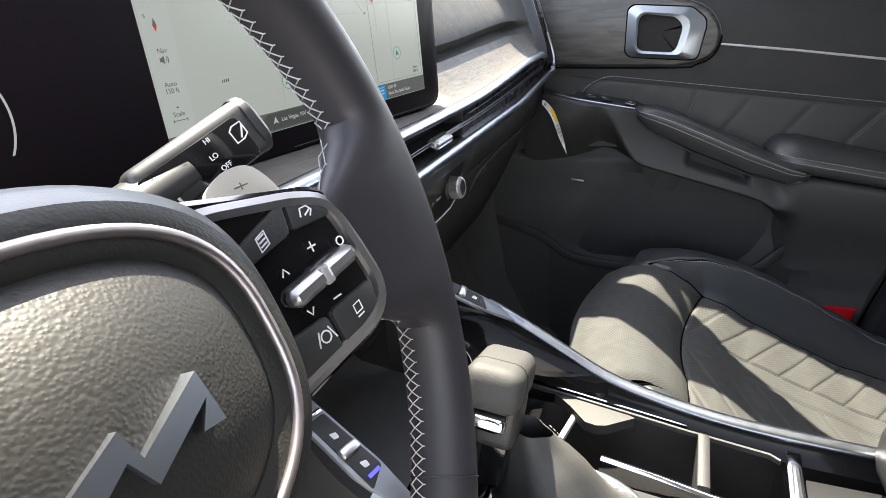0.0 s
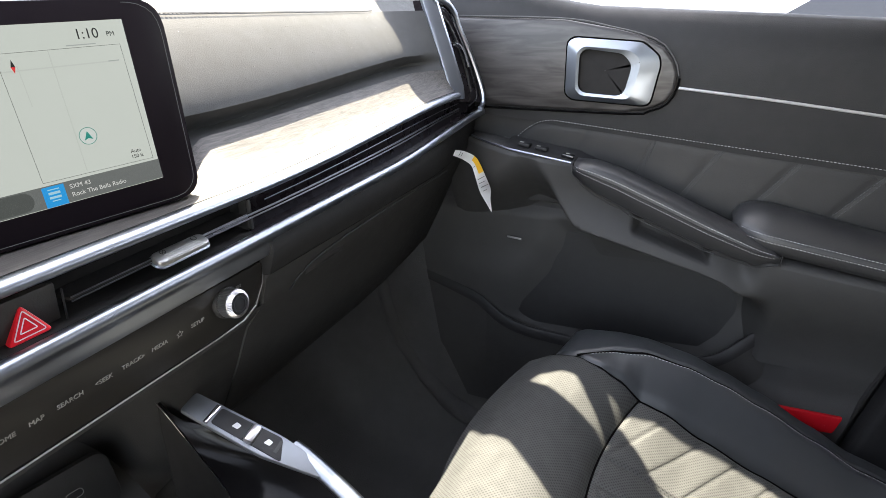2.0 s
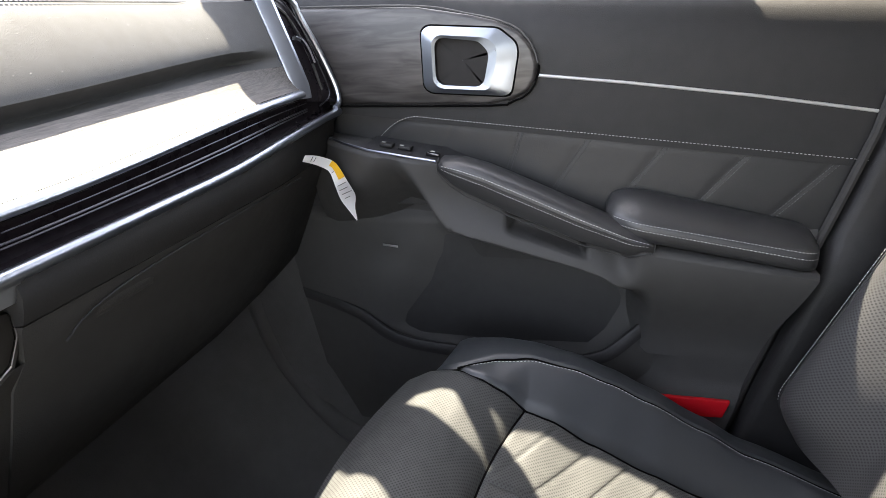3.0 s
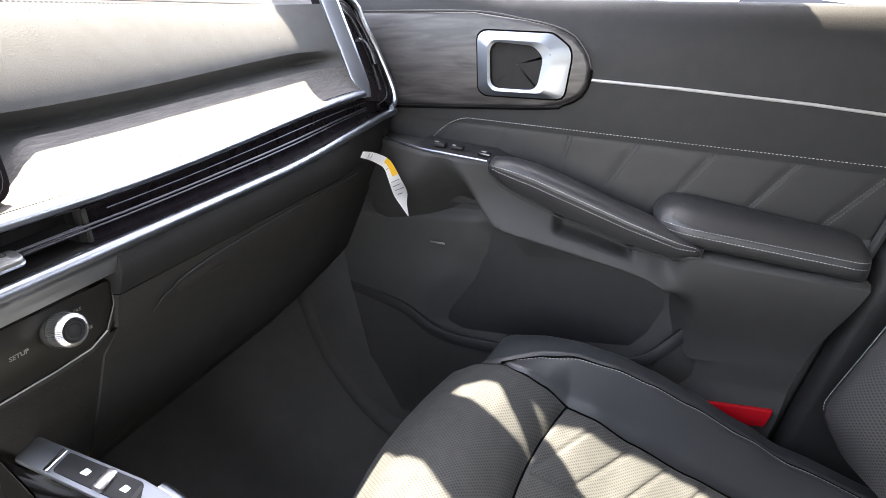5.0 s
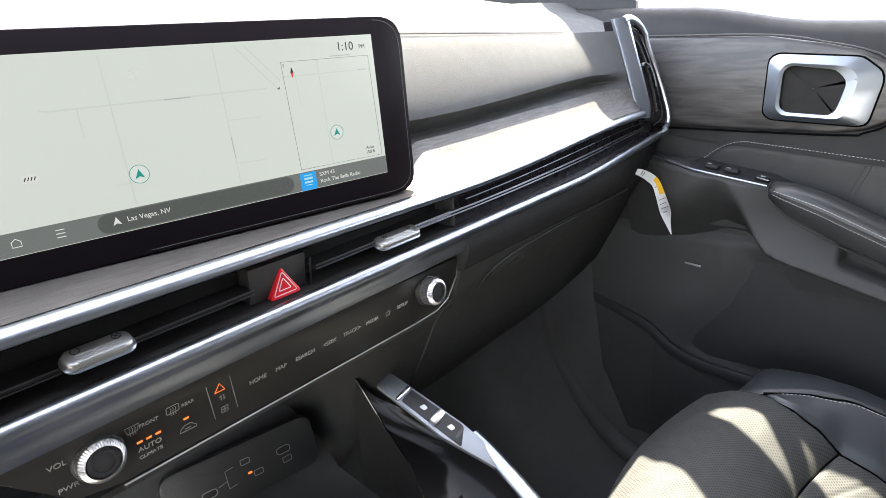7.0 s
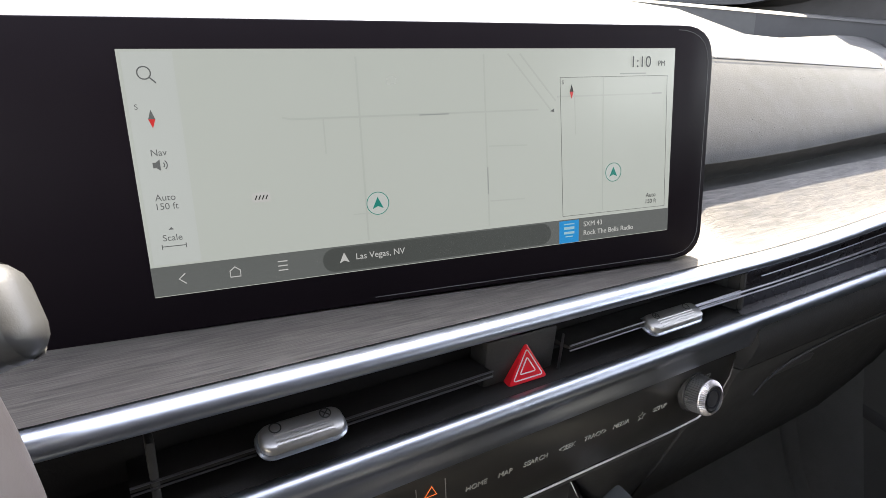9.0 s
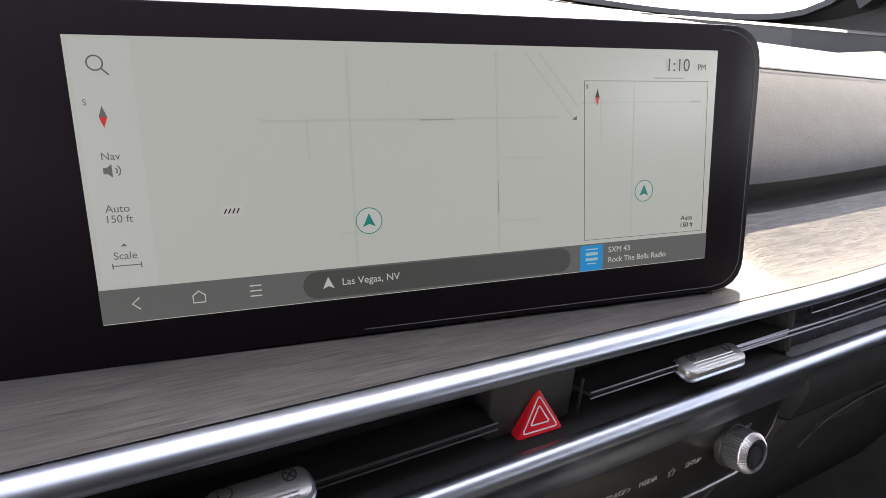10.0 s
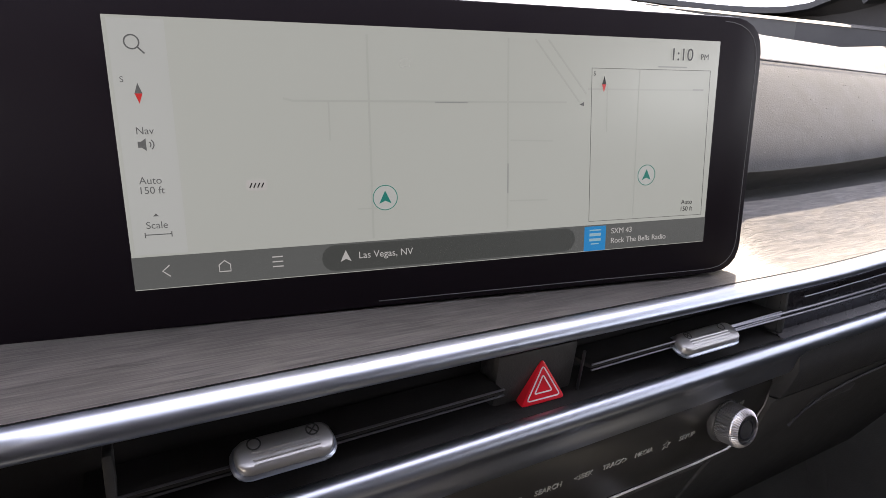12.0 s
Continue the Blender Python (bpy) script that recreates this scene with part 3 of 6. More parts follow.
for x in [0.640, 0.642, 0.644, 0.65] + [x for x in XS if 0.66 < x < 1.13] + [1.13, 1.155, 1.172]:
    zl = z_low(x)
    k = ease((x - 0.640) / 0.004)
    lip = [(x, mix(y, 0.2092, k), mix(zl - d, zl - 0.0102, k)) for y, d in ((0.2088, 0.0125), (0.2097, 0.0165), (0.2107, 0.0205), (0.2122, 0.0240), (0.2165, 0.0252))]
    low2.append([(x, 0.2155, zl - 0.001), (x, 0.2125, zl + 0.0012), (x, 0.2095, zl + 0.0016), (x, 0.2068, zl + 0.0006), (x, 0.2050, zl - 0.0018), (x, 0.2046, zl - 0.0045), (x, 0.2056, zl - 0.0072), (x, 0.2078, zl - 0.0092)] + lip)
part("lower_strip", loft(low2), SATIN, dash, "narrow satin silver strip")

# leather face and glove box below the strip
face = []
for x in [0.60, 0.632, 0.6365, 0.639, 0.645, 0.65] + [x for x in XS if 0.66 < x < 1.13] + [1.13, 1.16, 1.185]:
    zl = z_low(x)
    o = 0.02 * ease((x - 1.05) / 0.13) + (0.016 if x < 0.634 else 0.0)
    face.append([(x, 0.216, zl - 0.003), (x, 0.2085 + o * (0.3 if x > 0.634 else 1), zl - 0.0105), (x, 0.207 + o, zl - 0.022), (x, 0.211 + o, 0.682), (x, 0.2155 + o, 0.672)])
part("lower_face", loft(face), material("dash_face_leather", (0.026, 0.0257, 0.0257), 0.6, 0, 0.4, 600, 0.12, 0, 1.15), dash, "black leather-grained face")
glove = []
for x in [0.60, 0.632, 0.6365, 0.645, 0.66, 0.69] + [x for x in XS if 0.7 < x < 1.13] + [1.13, 1.16, 1.19]:
    o = 0.02 * ease((x - 1.05) / 0.13) + (0.016 if x < 0.634 else 0.0)
    k = ease((x - 0.64) / 0.10)
    glove.append([(x, 0.2165 + o, 0.6705), (x, 0.2195 + o, 0.667), (x, 0.222 + o, 0.66), (x, mix(0.228, 0.234, k) + o, 0.64), (x, 0.252 + o, 0.61), (x, 0.275 + o, 0.56), (x, 0.31 + o, 0.49), (x, 0.36 + o, 0.44), (x, 0.48, 0.40)])
part("glove_box", loft(glove), material("glove_box_plastic", (0.044, 0.0435, 0.043), 0.7, 0, 0.5, 800, 0.15, 0, 1.12), dash, "dark glove box lid")
crease = spline([(0.668, 0.2235, 0.640), (0.690, 0.2225, 0.651), (0.73, 0.2215, 0.6585), (0.80, 0.2205, 0.6625), (0.90, 0.2205, 0.6640), (1.05, 0.221, 0.6650)], 24)
part("lid_crease", sweep([(p.x, p.y - 0.0006, p.z) for p in crease], ring(0.0010, 6)), DARK, dash)
pull = [[(x, 0.2300 + 0.35 * (0.648 - z) - 0.0035 * b * math.sin(math.pi * min(max((x - 0.70) / 0.075, 0), 1)), z) for z, b in ((0.653, 0), (0.648, 0.7), (0.643, 1.0), (0.638, 0.0))] for x in [0.70 + 0.0075 * i for i in range(11)]]
part("glove_handle", slab(loft(pull), 0.003, (0, 1, 0)), HARD, dash, "small pull of the glove box")
under = []
for x in (-0.33, 0.1, 0.3, 0.40, 0.50, 0.53, 0.545, 0.56, 0.575, 0.60, 0.640):
    k = ease((x - 0.53) / 0.05)
    under.append([(x, mix(y0, y1, k), mix(z0, z1, k)) for y0, z0, y1, z1 in ((0.230, 0.636, 0.228, 0.640), (0.30, 0.60, 0.254, 0.61), (0.38, 0.56, 0.277, 0.56), (0.42, 0.42, 0.312, 0.49), (0.45, 0.2, 0.36, 0.42))])
part("under_dash", loft(under), HARD, dash, "dark underside beside the glove box", 60)
part("dash_end", loft([[(1.193, y, z) for z in (0.62, 0.75, 0.82, 0.875)] for y in (0.235, 0.3, 0.5, 1.1)]), PLASTIC, dash)
# speaker grille dots and the sun sensor on the dash top
SX, SY = 0.419, 0.509
part("sensor", loft([[(SX + 0.016 * math.cos(a) * r, SY + 0.016 * math.sin(a) * r, 0.933 + 0.010 * (1 - r * r)) for a in [2 * math.pi * i / 16 for i in range(16)]] for r in (1.0, 0.85, 0.6, 0.3, 0.02)], True), PLASTIC, dash, "small dome sensor")
for i in range(14):
    x = 0.55 + 0.036 * i
    part("defroster_slat", block(pose(x, 0.585, 0.942), 0.004, 0.03, 0.008, 0.001), DARK, dash)

# ---- control panel under the strip ----
panel = thing("control_panel", (0.43, 0.224, 0.66), "black touch control panel with grey printed words and two knobs", "control panel")
PM = axes((0.43, 0.2235, 0.663), (1, 0, 0), (0, -0.2, 1))
out = [(-0.175, 0.028), (0.201, 0.0225), (0.2035, 0.019), (0.203, 0.0), (0.195, -0.018), (0.180, -0.026), (0.15, -0.0275), (-0.11, -0.026), (-0.135, -0.02), (-0.16, 0.01)]
part("panel_face", plate(list(reversed(out)), PM @ pose(0, 0, -0.006), 0.006, 0.001), material("panel_black", (0.025, 0.0235, 0.0215), 0.32, 0, 0, 1, 0.02, 0, 1.38), panel)
edge_pts = [(0.2045, 0.022), (0.2055, 0.0), (0.197, -0.0205), (0.181, -0.0285), (0.15, -0.030), (0.02, -0.0292), (-0.11, -0.0285)]
part("panel_trim", sweep([PM @ Vector((p[0], p[1], -0.0005)) for p in edge_pts[2:]], ring(0.0007, 6), (0, -1, 0)), KNURL, panel, "thin silver edge")
part("end_trim", sweep([PM @ Vector((p[0], p[1], -0.0005)) for p in edge_pts[:3]], ring(0.0006, 6), (0, -1, 0)), EDGELINE, panel, "thin dark chrome edge")
part("panel_lip", sweep([PM @ Vector((p[0] * 1.0 + 0.001, p[1] - 0.004, -0.004)) for p in edge_pts[1:]], ring(0.003, 6), (0, -1, 0)), PLASTIC, panel)


def words(t, x, z, size, mat=PRINT, parent=panel, m=PM, y=0.0):
    part("word", lettering(t, m @ pose(x - 0.43, z - 0.663, 0.0002 + y), size * 0.84), mat, parent)


for t, x in (("HOME", 0.412), ("MAP", 0.431), ("SEARCH", 0.4525), ("<SEEK", 0.476), ("TRACK>", 0.499), ("MEDIA", 0.5215), ("SETUP", 0.558)):
    words(t, x, 0.6625, 0.0058)
words("VOL", 0.290, 0.673, 0.0058)
words("PWR", 0.293, 0.655, 0.0058)
words("TUNE", 0.609, 0.654, 0.0045)
words("FILE", 0.6035, 0.674, 0.0045)
words("FRONT", 0.338, 0.672, 0.0042)
words("REAR", 0.3620, 0.672, 0.0042)
words("AUTO", 0.3370, 0.655, 0.0060)
words("CLIMATE", 0.337, 0.6490, 0.0042)
def star(r, k=0.45, n=5):
    return [((r if i % 2 == 0 else r * k) * math.sin(math.pi * i / n), (r if i % 2 == 0 else r * k) * math.cos(math.pi * i / n)) for i in range(2 * n)]
def icon(pts, x, z, w=0.0005, closed=True, mat=PRINT):
    part("icon", line([(p[0] + x - 0.43, p[1] + z - 0.663) for p in pts], PM @ pose(0, 0, 0.0002), w, 0.0002, closed), mat, panel)
icon(star(0.0033), 0.54, 0.662)
icon(rounded(0.0078, 0.0052, 0.0010), 0.3525, 0.673)
icon([(-0.0040, 0.0022), (0.0040, 0.0022), (0.0026, -0.0026), (-0.0026, -0.0026)], 0.3285, 0.673)
for x in (0.3285, 0.3525):
    for d in (-0.0015, 0, 0.0015):
        icon([(d, 0.0015), (d + 0.0005, 0.0), (d, -0.0015), (d + 0.0003, -0.0045)], x, 0.673, 0.0004, False)
icon([(-0.0055, -0.0015), (-0.0045, 0.001), (-0.002, 0.003), (0.002, 0.003), (0.004, 0.001), (0.0055, 0.0), (0.0055, -0.002)], 0.3605, 0.653)
icon([(-0.002, 0.000), (0.002, 0.000)], 0.3605, 0.653, 0.0005, False)
for a in range(4):
    icon([(0.0018 * math.cos(radians(90 * a + 45)) + 0.0013 * math.cos(b), 0.0018 * math.sin(radians(90 * a + 45)) + 0.0013 * math.sin(b)) for b in [2 * math.pi * i / 8 for i in range(8)]], 0.386, 0.6525, 0.0004)
icon([(-0.0035, -0.0028), (0.0035, -0.0028), (0, 0.0035)], 0.3835, 0.6715, 0.0006, True, ORANGE)
icon([(-0.001, -0.002), (-0.001, 0.002), (-0.002, 0.0008)], 0.385, 0.663, 0.0005, False)
icon([(0.001, 0.002), (0.001, -0.002), (0.002, -0.0008)], 0.385, 0.663, 0.0005, False)
for x in (0.3765, 0.393):
    icon([(-0.002, 0.0145), (0.0025, -0.0145)], x, 0.6625, 0.0004, False)
for x in (0.3315, 0.337, 0.3425, 0.360):
    part("led", block(PM @ pose(x - 0.43, -0.002, 0.0003), 0.0032, 0.0011, 0.0006, 0), ORANGE, panel, "orange indicator light")


def knob(at, r, depth, parent):
    m = axes(at, (1, -0.04, 0), (0, 0.10, 1))
    k = part("knob", plate([(r * 1.12 * math.cos(2 * math.pi * i / 32), r * 1.12 * math.sin(2 * math.pi * i / 32)) for i in range(32)], m, 0.0045, 0.002), PLASTIC, parent, "round knob with knurled silver grip")
    n = 96
    rows = []
    for z, f in ((0.003, 1.0), (0.004, 1.03), (depth * 0.8, 1.0), (depth - 0.0032, 0.985), (depth - 0.0036, 0.70)):
        rows.append([m @ Vector((r * f * (1 - (0.038 if i % 2 and f > 0.95 else 0)) * math.cos(2 * math.pi * i / n), r * f * (1 - (0.038 if i % 2 and f > 0.95 else 0)) * math.sin(2 * math.pi * i / n), z)) for i in range(n)])
    part("grip", loft(rows, True), GRIP, k, "knurled silver grip", 20)
    face = [[m @ Vector((r * f * math.cos(2 * math.pi * i / n), r * f * math.sin(2 * math.pi * i / n), z - (0.0005 if i % 2 and 0.75 < f < 0.99 else 0))) for i in range(n)] for z, f in ((depth - 0.0030, 0.99), (depth - 0.0022, 0.97), (depth - 0.0002, 0.82), (depth + 0.0003, 0.76), (depth + 0.0001, 0.735), (depth - 0.0034, 0.70))]
    part("face_ring", loft(face, True), FACERING, k, "bright satin silver ring", 20)
    part("cap", plate([(r * 0.69 * math.cos(2 * math.pi * i / 32), r * 0.69 * math.sin(2 * math.pi * i / 32)) for i in range(32)], m @ pose(0, 0, depth - 0.0038), 0.003, 0.0006), DARK, k)
    part("cap_ring", line([(r * 0.50 * math.cos(2 * math.pi * i / 32), r * 0.50 * math.sin(2 * math.pi * i / 32)) for i in range(32)], m @ pose(0, 0, depth - 0.0008), 0.0012, 0.0006, True), EDGELINE, k)


knob((0.3095, 0.2245, 0.6655), 0.0125, 0.012, panel)
knob((0.5870, 0.2215, 0.6670), 0.0122, 0.017, panel)


def vent_tab(x, z, first, w=0.034):
    """Vent tab: a rounded silver grip with printed circles."""
    t = thing("vent_tab", (x, 0.21, z), "chrome-edged vent tab with printed circles", "vent tab", "vent tabs")
    m = axes((x, 0.2120, z - 0.001), (1, 0, 0.01), (0, 1, 0.50))
    body = rounded(w, 0.0125, 0.0048)
    part("grip", plate(body, m @ pose(0, 0.004, -0.0005), 0.0045, 0.0016, 3), TAB, t)
    part("chrome_edge", sweep([m @ Vector((p[0] * 1.02, p[1] * 1.02 + 0.004, -0.0005)) for p in body], ring(0.0011, 6), (0, 0, 1), True), SATIN, t)
    for dx, cross in ((-w * 0.30, first), (w * 0.30, not first)):
        c = [(dx + 0.0022 * math.cos(2 * math.pi * i / 16), 0.0072 + 0.0022 * math.sin(2 * math.pi * i / 16)) for i in range(16)]
        part("circle_print", line(c, m @ pose(0, 0, 0.004), 0.0005, 0.0002, True), INK, t)
        if cross:
            for s in (1, -1):
                part("cross_print", line([(dx - 0.0015, 0.0072 - 0.0015 * s), (dx + 0.0015, 0.0072 + 0.0015 * s)], m @ pose(0, 0, 0.004), 0.0005, 0.0002), INK, t)
    for k in range(4):
        part("rib", sweep([m @ Vector((-w * 0.34, -0.0008 + 0.0016 * k, 0.0038)), m @ Vector((w * 0.34, -0.0008 + 0.0016 * k, 0.0038))], ring(0.0005, 5), (0, 0, 1)), TAB, t)


vent_tab(0.550, 0.7270, True, 0.047)
vent_tab(0.3210, 0.7270, False)

# ---- wide display ----
TL = Vector((0.2805, 0.2962, 0.8765))
SM = axes(TL, (0.2835, -0.057, 0.0085), (0.002, 0.003, 0.1085))   # x along the glass, y up, z to the driver
display = thing("display", (0.30, 0.28, 0.77), "wide black-framed display standing on the wood tray, map lit", "display")


def on(u, v, z=0.0):
    return SM @ pose((u * 0.9917 - 2.4) / 1000, -v * 0.989 / 1000, z)


hous = [(-0.335, 0.0135), (0.293, 0.0135), (0.2985, 0.0132), (0.3040, 0.0120), (0.3090, 0.0096), (0.3128, 0.0060), (0.3150, 0.0012), (0.3160, -0.0045), (0.3162, -0.012), (0.3150, -0.110), (0.3145, -0.1145), (0.3125, -0.1195), (0.3090, -0.1233), (0.3045, -0.1257), (0.2985, -0.1268), (0.292, -0.1270), (0.10, -0.1255), (-0.335, -0.1245)]
part("housing", plate(list(reversed(hous)), SM @ pose(0, 0, -0.019), 0.014, 0.004), DARK, display)
glassout = [(p[0] + (0.0008 if p[0] > 0.2 else 0), p[1]) for p in hous]
part("glass", plate(list(reversed(glassout)), SM @ pose(0, 0, -0.006), 0.0055, 0.0012), BEZEL, display, "glossy black display glass")
rim_line = [SM @ Vector((p[0] - (0.0028 if p[0] > 0.2 else 0.0), p[1] + (-0.0028 if p[1] > -0.05 else 0.0028), -0.0008)) for p in hous[1:-1]]
part("glass_edge", sweep(rim_line, ring(0.0004, 6), (0, -1, 0.2)), TRAY, display, "thin dark line round the glass")
part("support", block(SM @ pose(0.0, -0.07, -0.045), 0.50, 0.10, 0.05, 0.01), PLASTIC, display)


def lit(name, u0, v0, u1, v1, mat, z, r=0.0):
    w, h = (u1 - u0) / 1000, (v1 - v0) / 1000
    o = rounded(w, h, r / 1000) if r else [(w / 2, h / 2), (-w / 2, h / 2), (-w / 2, -h / 2), (w / 2, -h / 2)]
    return part(name, plate(o, on((u0 + u1) / 2, (v0 + v1) / 2, z), 0.00012), mat, display)


def say(t, u, v, size, mat=LIT_GREY, align="CENTER"):
    part("word", lettering(t, on(u, v, 0.0004), size / 1000, align, 0.00005), mat, display)


def draw(pts, mat, w=0.4, closed=False, z=0.0004):
    part("icon", line([(p[0] * 0.9917 / 1000, -p[1] * 0.989 / 1000) for p in pts], on(0, 0, z), w / 1000, 0.0001, closed), mat, display)


def fill(pts, mat, z=0.0004):
    part("icon", plate([(p[0] * 0.9917 / 1000, -p[1] * 0.989 / 1000) for p in reversed(pts)], on(0, 0, z), 0.0001), mat, display)


lit("screen", 1.6, 0, 291.6, 108, SCREEN, -0.0005)
lit("side_bar", 2.1, 1, 22, 93, SCREENSIDE, -0.0003)
lit("bottom_bar", 1.5, 94.5, 291.7, 108.2, BAR, -0.0003)
lit("search_pill", 78.2, 95.2, 208.2, 107.2, PILL, -0.0001, 5.8)
# map roads
for pts, w in (([(65, 30), (69, 31), (201, 31.3)], 0.9), ([(101.8, 3), (101.8, 93)], 0.9), ([(84, 31), (84, 48)], 0.7), ([(169, 2), (170, 93)], 0.8), ([(183, 2), (210, 33)], 0.8), ([(190, 2), (212, 27)], 0.8), ([(171, 49.3), (194, 50)], 0.7), ([(171, 79), (192, 79.5)], 0.7), ([(95, 79), (108, 79)], 0.6), ([(213, 24.8), (284, 24.8)], 0.8), ([(243, 15), (244, 91)], 0.6), ([(224, 22), (225, 46)], 0.5)):
    draw(pts, ROADLINE, w, False, -0.0003)
fill([(208, 32.5), (210.5, 31), (210.5, 33)], LIT_GREY)
draw([(214.2, 14.7), (287, 14.7), (289, 92.5), (216.4, 92.2)], LIT_INK, 0.25, True)
# side icons
draw([(10 + 2.6 * math.cos(2 * math.pi * i / 20), 9.2 + 2.6 * math.sin(2 * math.pi * i / 20)) for i in range(20)], LIT_GREY, 0.55, True)
draw([(11.9, 11.1), (14.2, 13.4)], LIT_GREY, 0.6)
say("S", 5.0, 23.3, 3.1)
fill([(9.0, 28.5), (10.4, 24.4), (11.8, 28.5)], LIT_GREY)
fill([(11.8, 28.5), (10.4, 32.4), (9.0, 28.5)], LIT_RED)
say("Nav", 11, 43, 4.0)
fill([(8.0, 47.1), (9.3, 47.1), (11.0, 45.8), (11.0, 50.8), (9.3, 49.5), (8.0, 49.5)], LIT_GREY)
for r in (1.3, 2.4):
    draw([(11.4 + r * math.cos(radians(a)), 48.3 + r * math.sin(radians(a))) for a in range(-50, 51, 20)], LIT_GREY, 0.45)
say("Auto", 11.0, 62.8, 4.1)
say("150 ft", 11.0, 66.8, 4.1)
fill([(10.4, 77.4), (11.5, 76.2), (12.6, 77.4)], LIT_GREY)
say("Scale", 11.5, 81.2, 4.1)
draw([(6.7, 85), (16.7, 85)], LIT_GREY, 0.4)
draw([(6.7, 84), (6.7, 86.2)], LIT_GREY, 0.4)
draw([(16.7, 84), (16.7, 86.2)], LIT_GREY, 0.4)
# a dealer's mark on the map, as plain bars
lit("marker", 47.5, 64, 56, 68.6, LIT_WHITE, -0.0002, 1.2)
for u in (49.4, 51.0, 52.6, 54.2):
    draw([(u - 0.5, 67.3), (u + 0.5, 65.3)], LIT_INK, 0.5)


def arrow(u, v, r, disc=True):
    if disc:
        part("disc", plate([(r / 1000 * math.cos(2 * math.pi * i / 28), r / 1000 * math.sin(2 * math.pi * i / 28)) for i in range(28)], on(u, v, -0.0002), 0.0001), SCREENSIDE, display)
        draw([(u + r * math.cos(2 * math.pi * i / 28), v + r * math.sin(2 * math.pi * i / 28)) for i in range(28)], LIT_TEAL, 0.35, True)
    k = r * 0.5
    fill([(u - k, v + k * 0.95), (u, v - k * 1.15), (u, v + k * 0.5)], LIT_TEAL if disc else LIT_WHITE)
    fill([(u, v + k * 0.5), (u, v - k * 1.15), (u + k, v + k * 0.95)], LIT_TEAL if disc else LIT_WHITE)


arrow(107.7, 74.3, 5.7)
arrow(250.6, 69, 5.4)
arrow(88.4, 100.6, 5.0, False)
# names of streets on the map stay plain bars
for u0, u1, v in ((132.5, 148.5, 31.5), (254, 272, 13.2), (277, 284, 24.6)):
    draw([(u0, v), (u1, v)], LIT_FAINT, 0.6, False, -0.0002)
draw([(169.7, 60.5), (169.8, 75)], LIT_FAINT, 0.6, False, -0.0002)
say("1:10", 267.8, 7.2, 8.6, LIT_INK)
say("PM", 282.6, 8.0, 4.2, LIT_INK)
say("S", 215.9, 17.4, 2.8, LIT_INK)
fill([(220.4, 22.4), (221.6, 18.4), (222.8, 22.4)], LIT_INK)
fill([(222.8, 22.4), (221.6, 26.2), (220.4, 22.4)], LIT_RED)
say("Auto", 278.5, 85.0, 3.6, LIT_INK)
say("150 ft", 278.5, 88.8, 3.6, LIT_INK)
draw([(14.4, 98.4), (11.6, 100.8), (14.4, 103.2)], LIT_WHITE, 0.5)
draw([(33.8, 100.0), (36.1, 98.2), (38.4, 100.0), (38.4, 103.0), (33.8, 103.0)], LIT_WHITE, 0.5, True)
for v in (98.3, 100.5, 102.7):
    draw([(55.9, v), (60.5, v)], LIT_WHITE, 0.5)
say("Las Vegas, NV", 94.2, 100.7, 4.5, LIT_WHITE, "LEFT")
say("SXM 43", 230.4, 98.3, 4.1, LIT_WHITE, "LEFT")
say("Rock The Bells Radio", 230.4, 103.6, 4.1, LIT_WHITE, "LEFT")
lit("album_picture", 214.5, 95.2, 227.5, 108.3, LIT_BLUE, -0.0002)
for v, h, u0, u1 in ((97.2, 0.8, 217.5, 224.5), (99.6, 2.0, 217.5, 224.5), (102.4, 1.8, 217.5, 224.5), (104.6, 0.7, 218.5, 223.5)):
    draw([(u0, v), (u1, v)], LIT_CYAN, h * 0.8, False, -0.00005)
# instrument side of the glass: a pale dial arc
draw([(-147 + 50 * math.cos(radians(a)), 53 + 50 * math.sin(radians(a))) for a in range(-60, 61, 6)], LIT_WHITE, 1.0)

# the instrument cluster's lit arc on the same glass, before the driver
gauge = thing("instrument_cluster", (0.16, 0.318, 0.81), "dark instrument cluster with a thin lit dial ring", "instrument cluster")
GM = axes((0.1645, 0.3177, 0.809), (1, -0.2, 0), (0, 0, 1))
part("dial_ring", line([(0.039 * math.cos(2 * math.pi * i / 64), 0.039 * math.sin(2 * math.pi * i / 64)) for i in range(64)], GM, 0.0011, 0.0003, True), LIT_WHITE, gauge, "thin white dial ring")
part("dial_face", plate([(0.037 * math.cos(2 * math.pi * i / 48), 0.037 * math.sin(2 * math.pi * i / 48)) for i in range(48)], GM @ pose(0, 0, -0.0012), 0.0006), BEZEL, gauge)

# ---- passenger door ----
door = thing("car_door", (1.22, -0.15, 0.12), "closed black front passenger door with quilted leather and wood trim", "car door")
YS = [0.70, 0.5, 0.36, 0.30, 0.24, 0.20, 0.16, 0.12, 0.08, 0.04, 0.0, -0.04, -0.08, -0.12, -0.16, -0.20, -0.24, -0.28, -0.32, -0.36, -0.40, -0.44, -0.48, -0.50]


def belt(y):
    return 0.900 - 0.050 * (0.25 - y) / 0.75 + 0.020 * ease((y - 0.03) / 0.17)


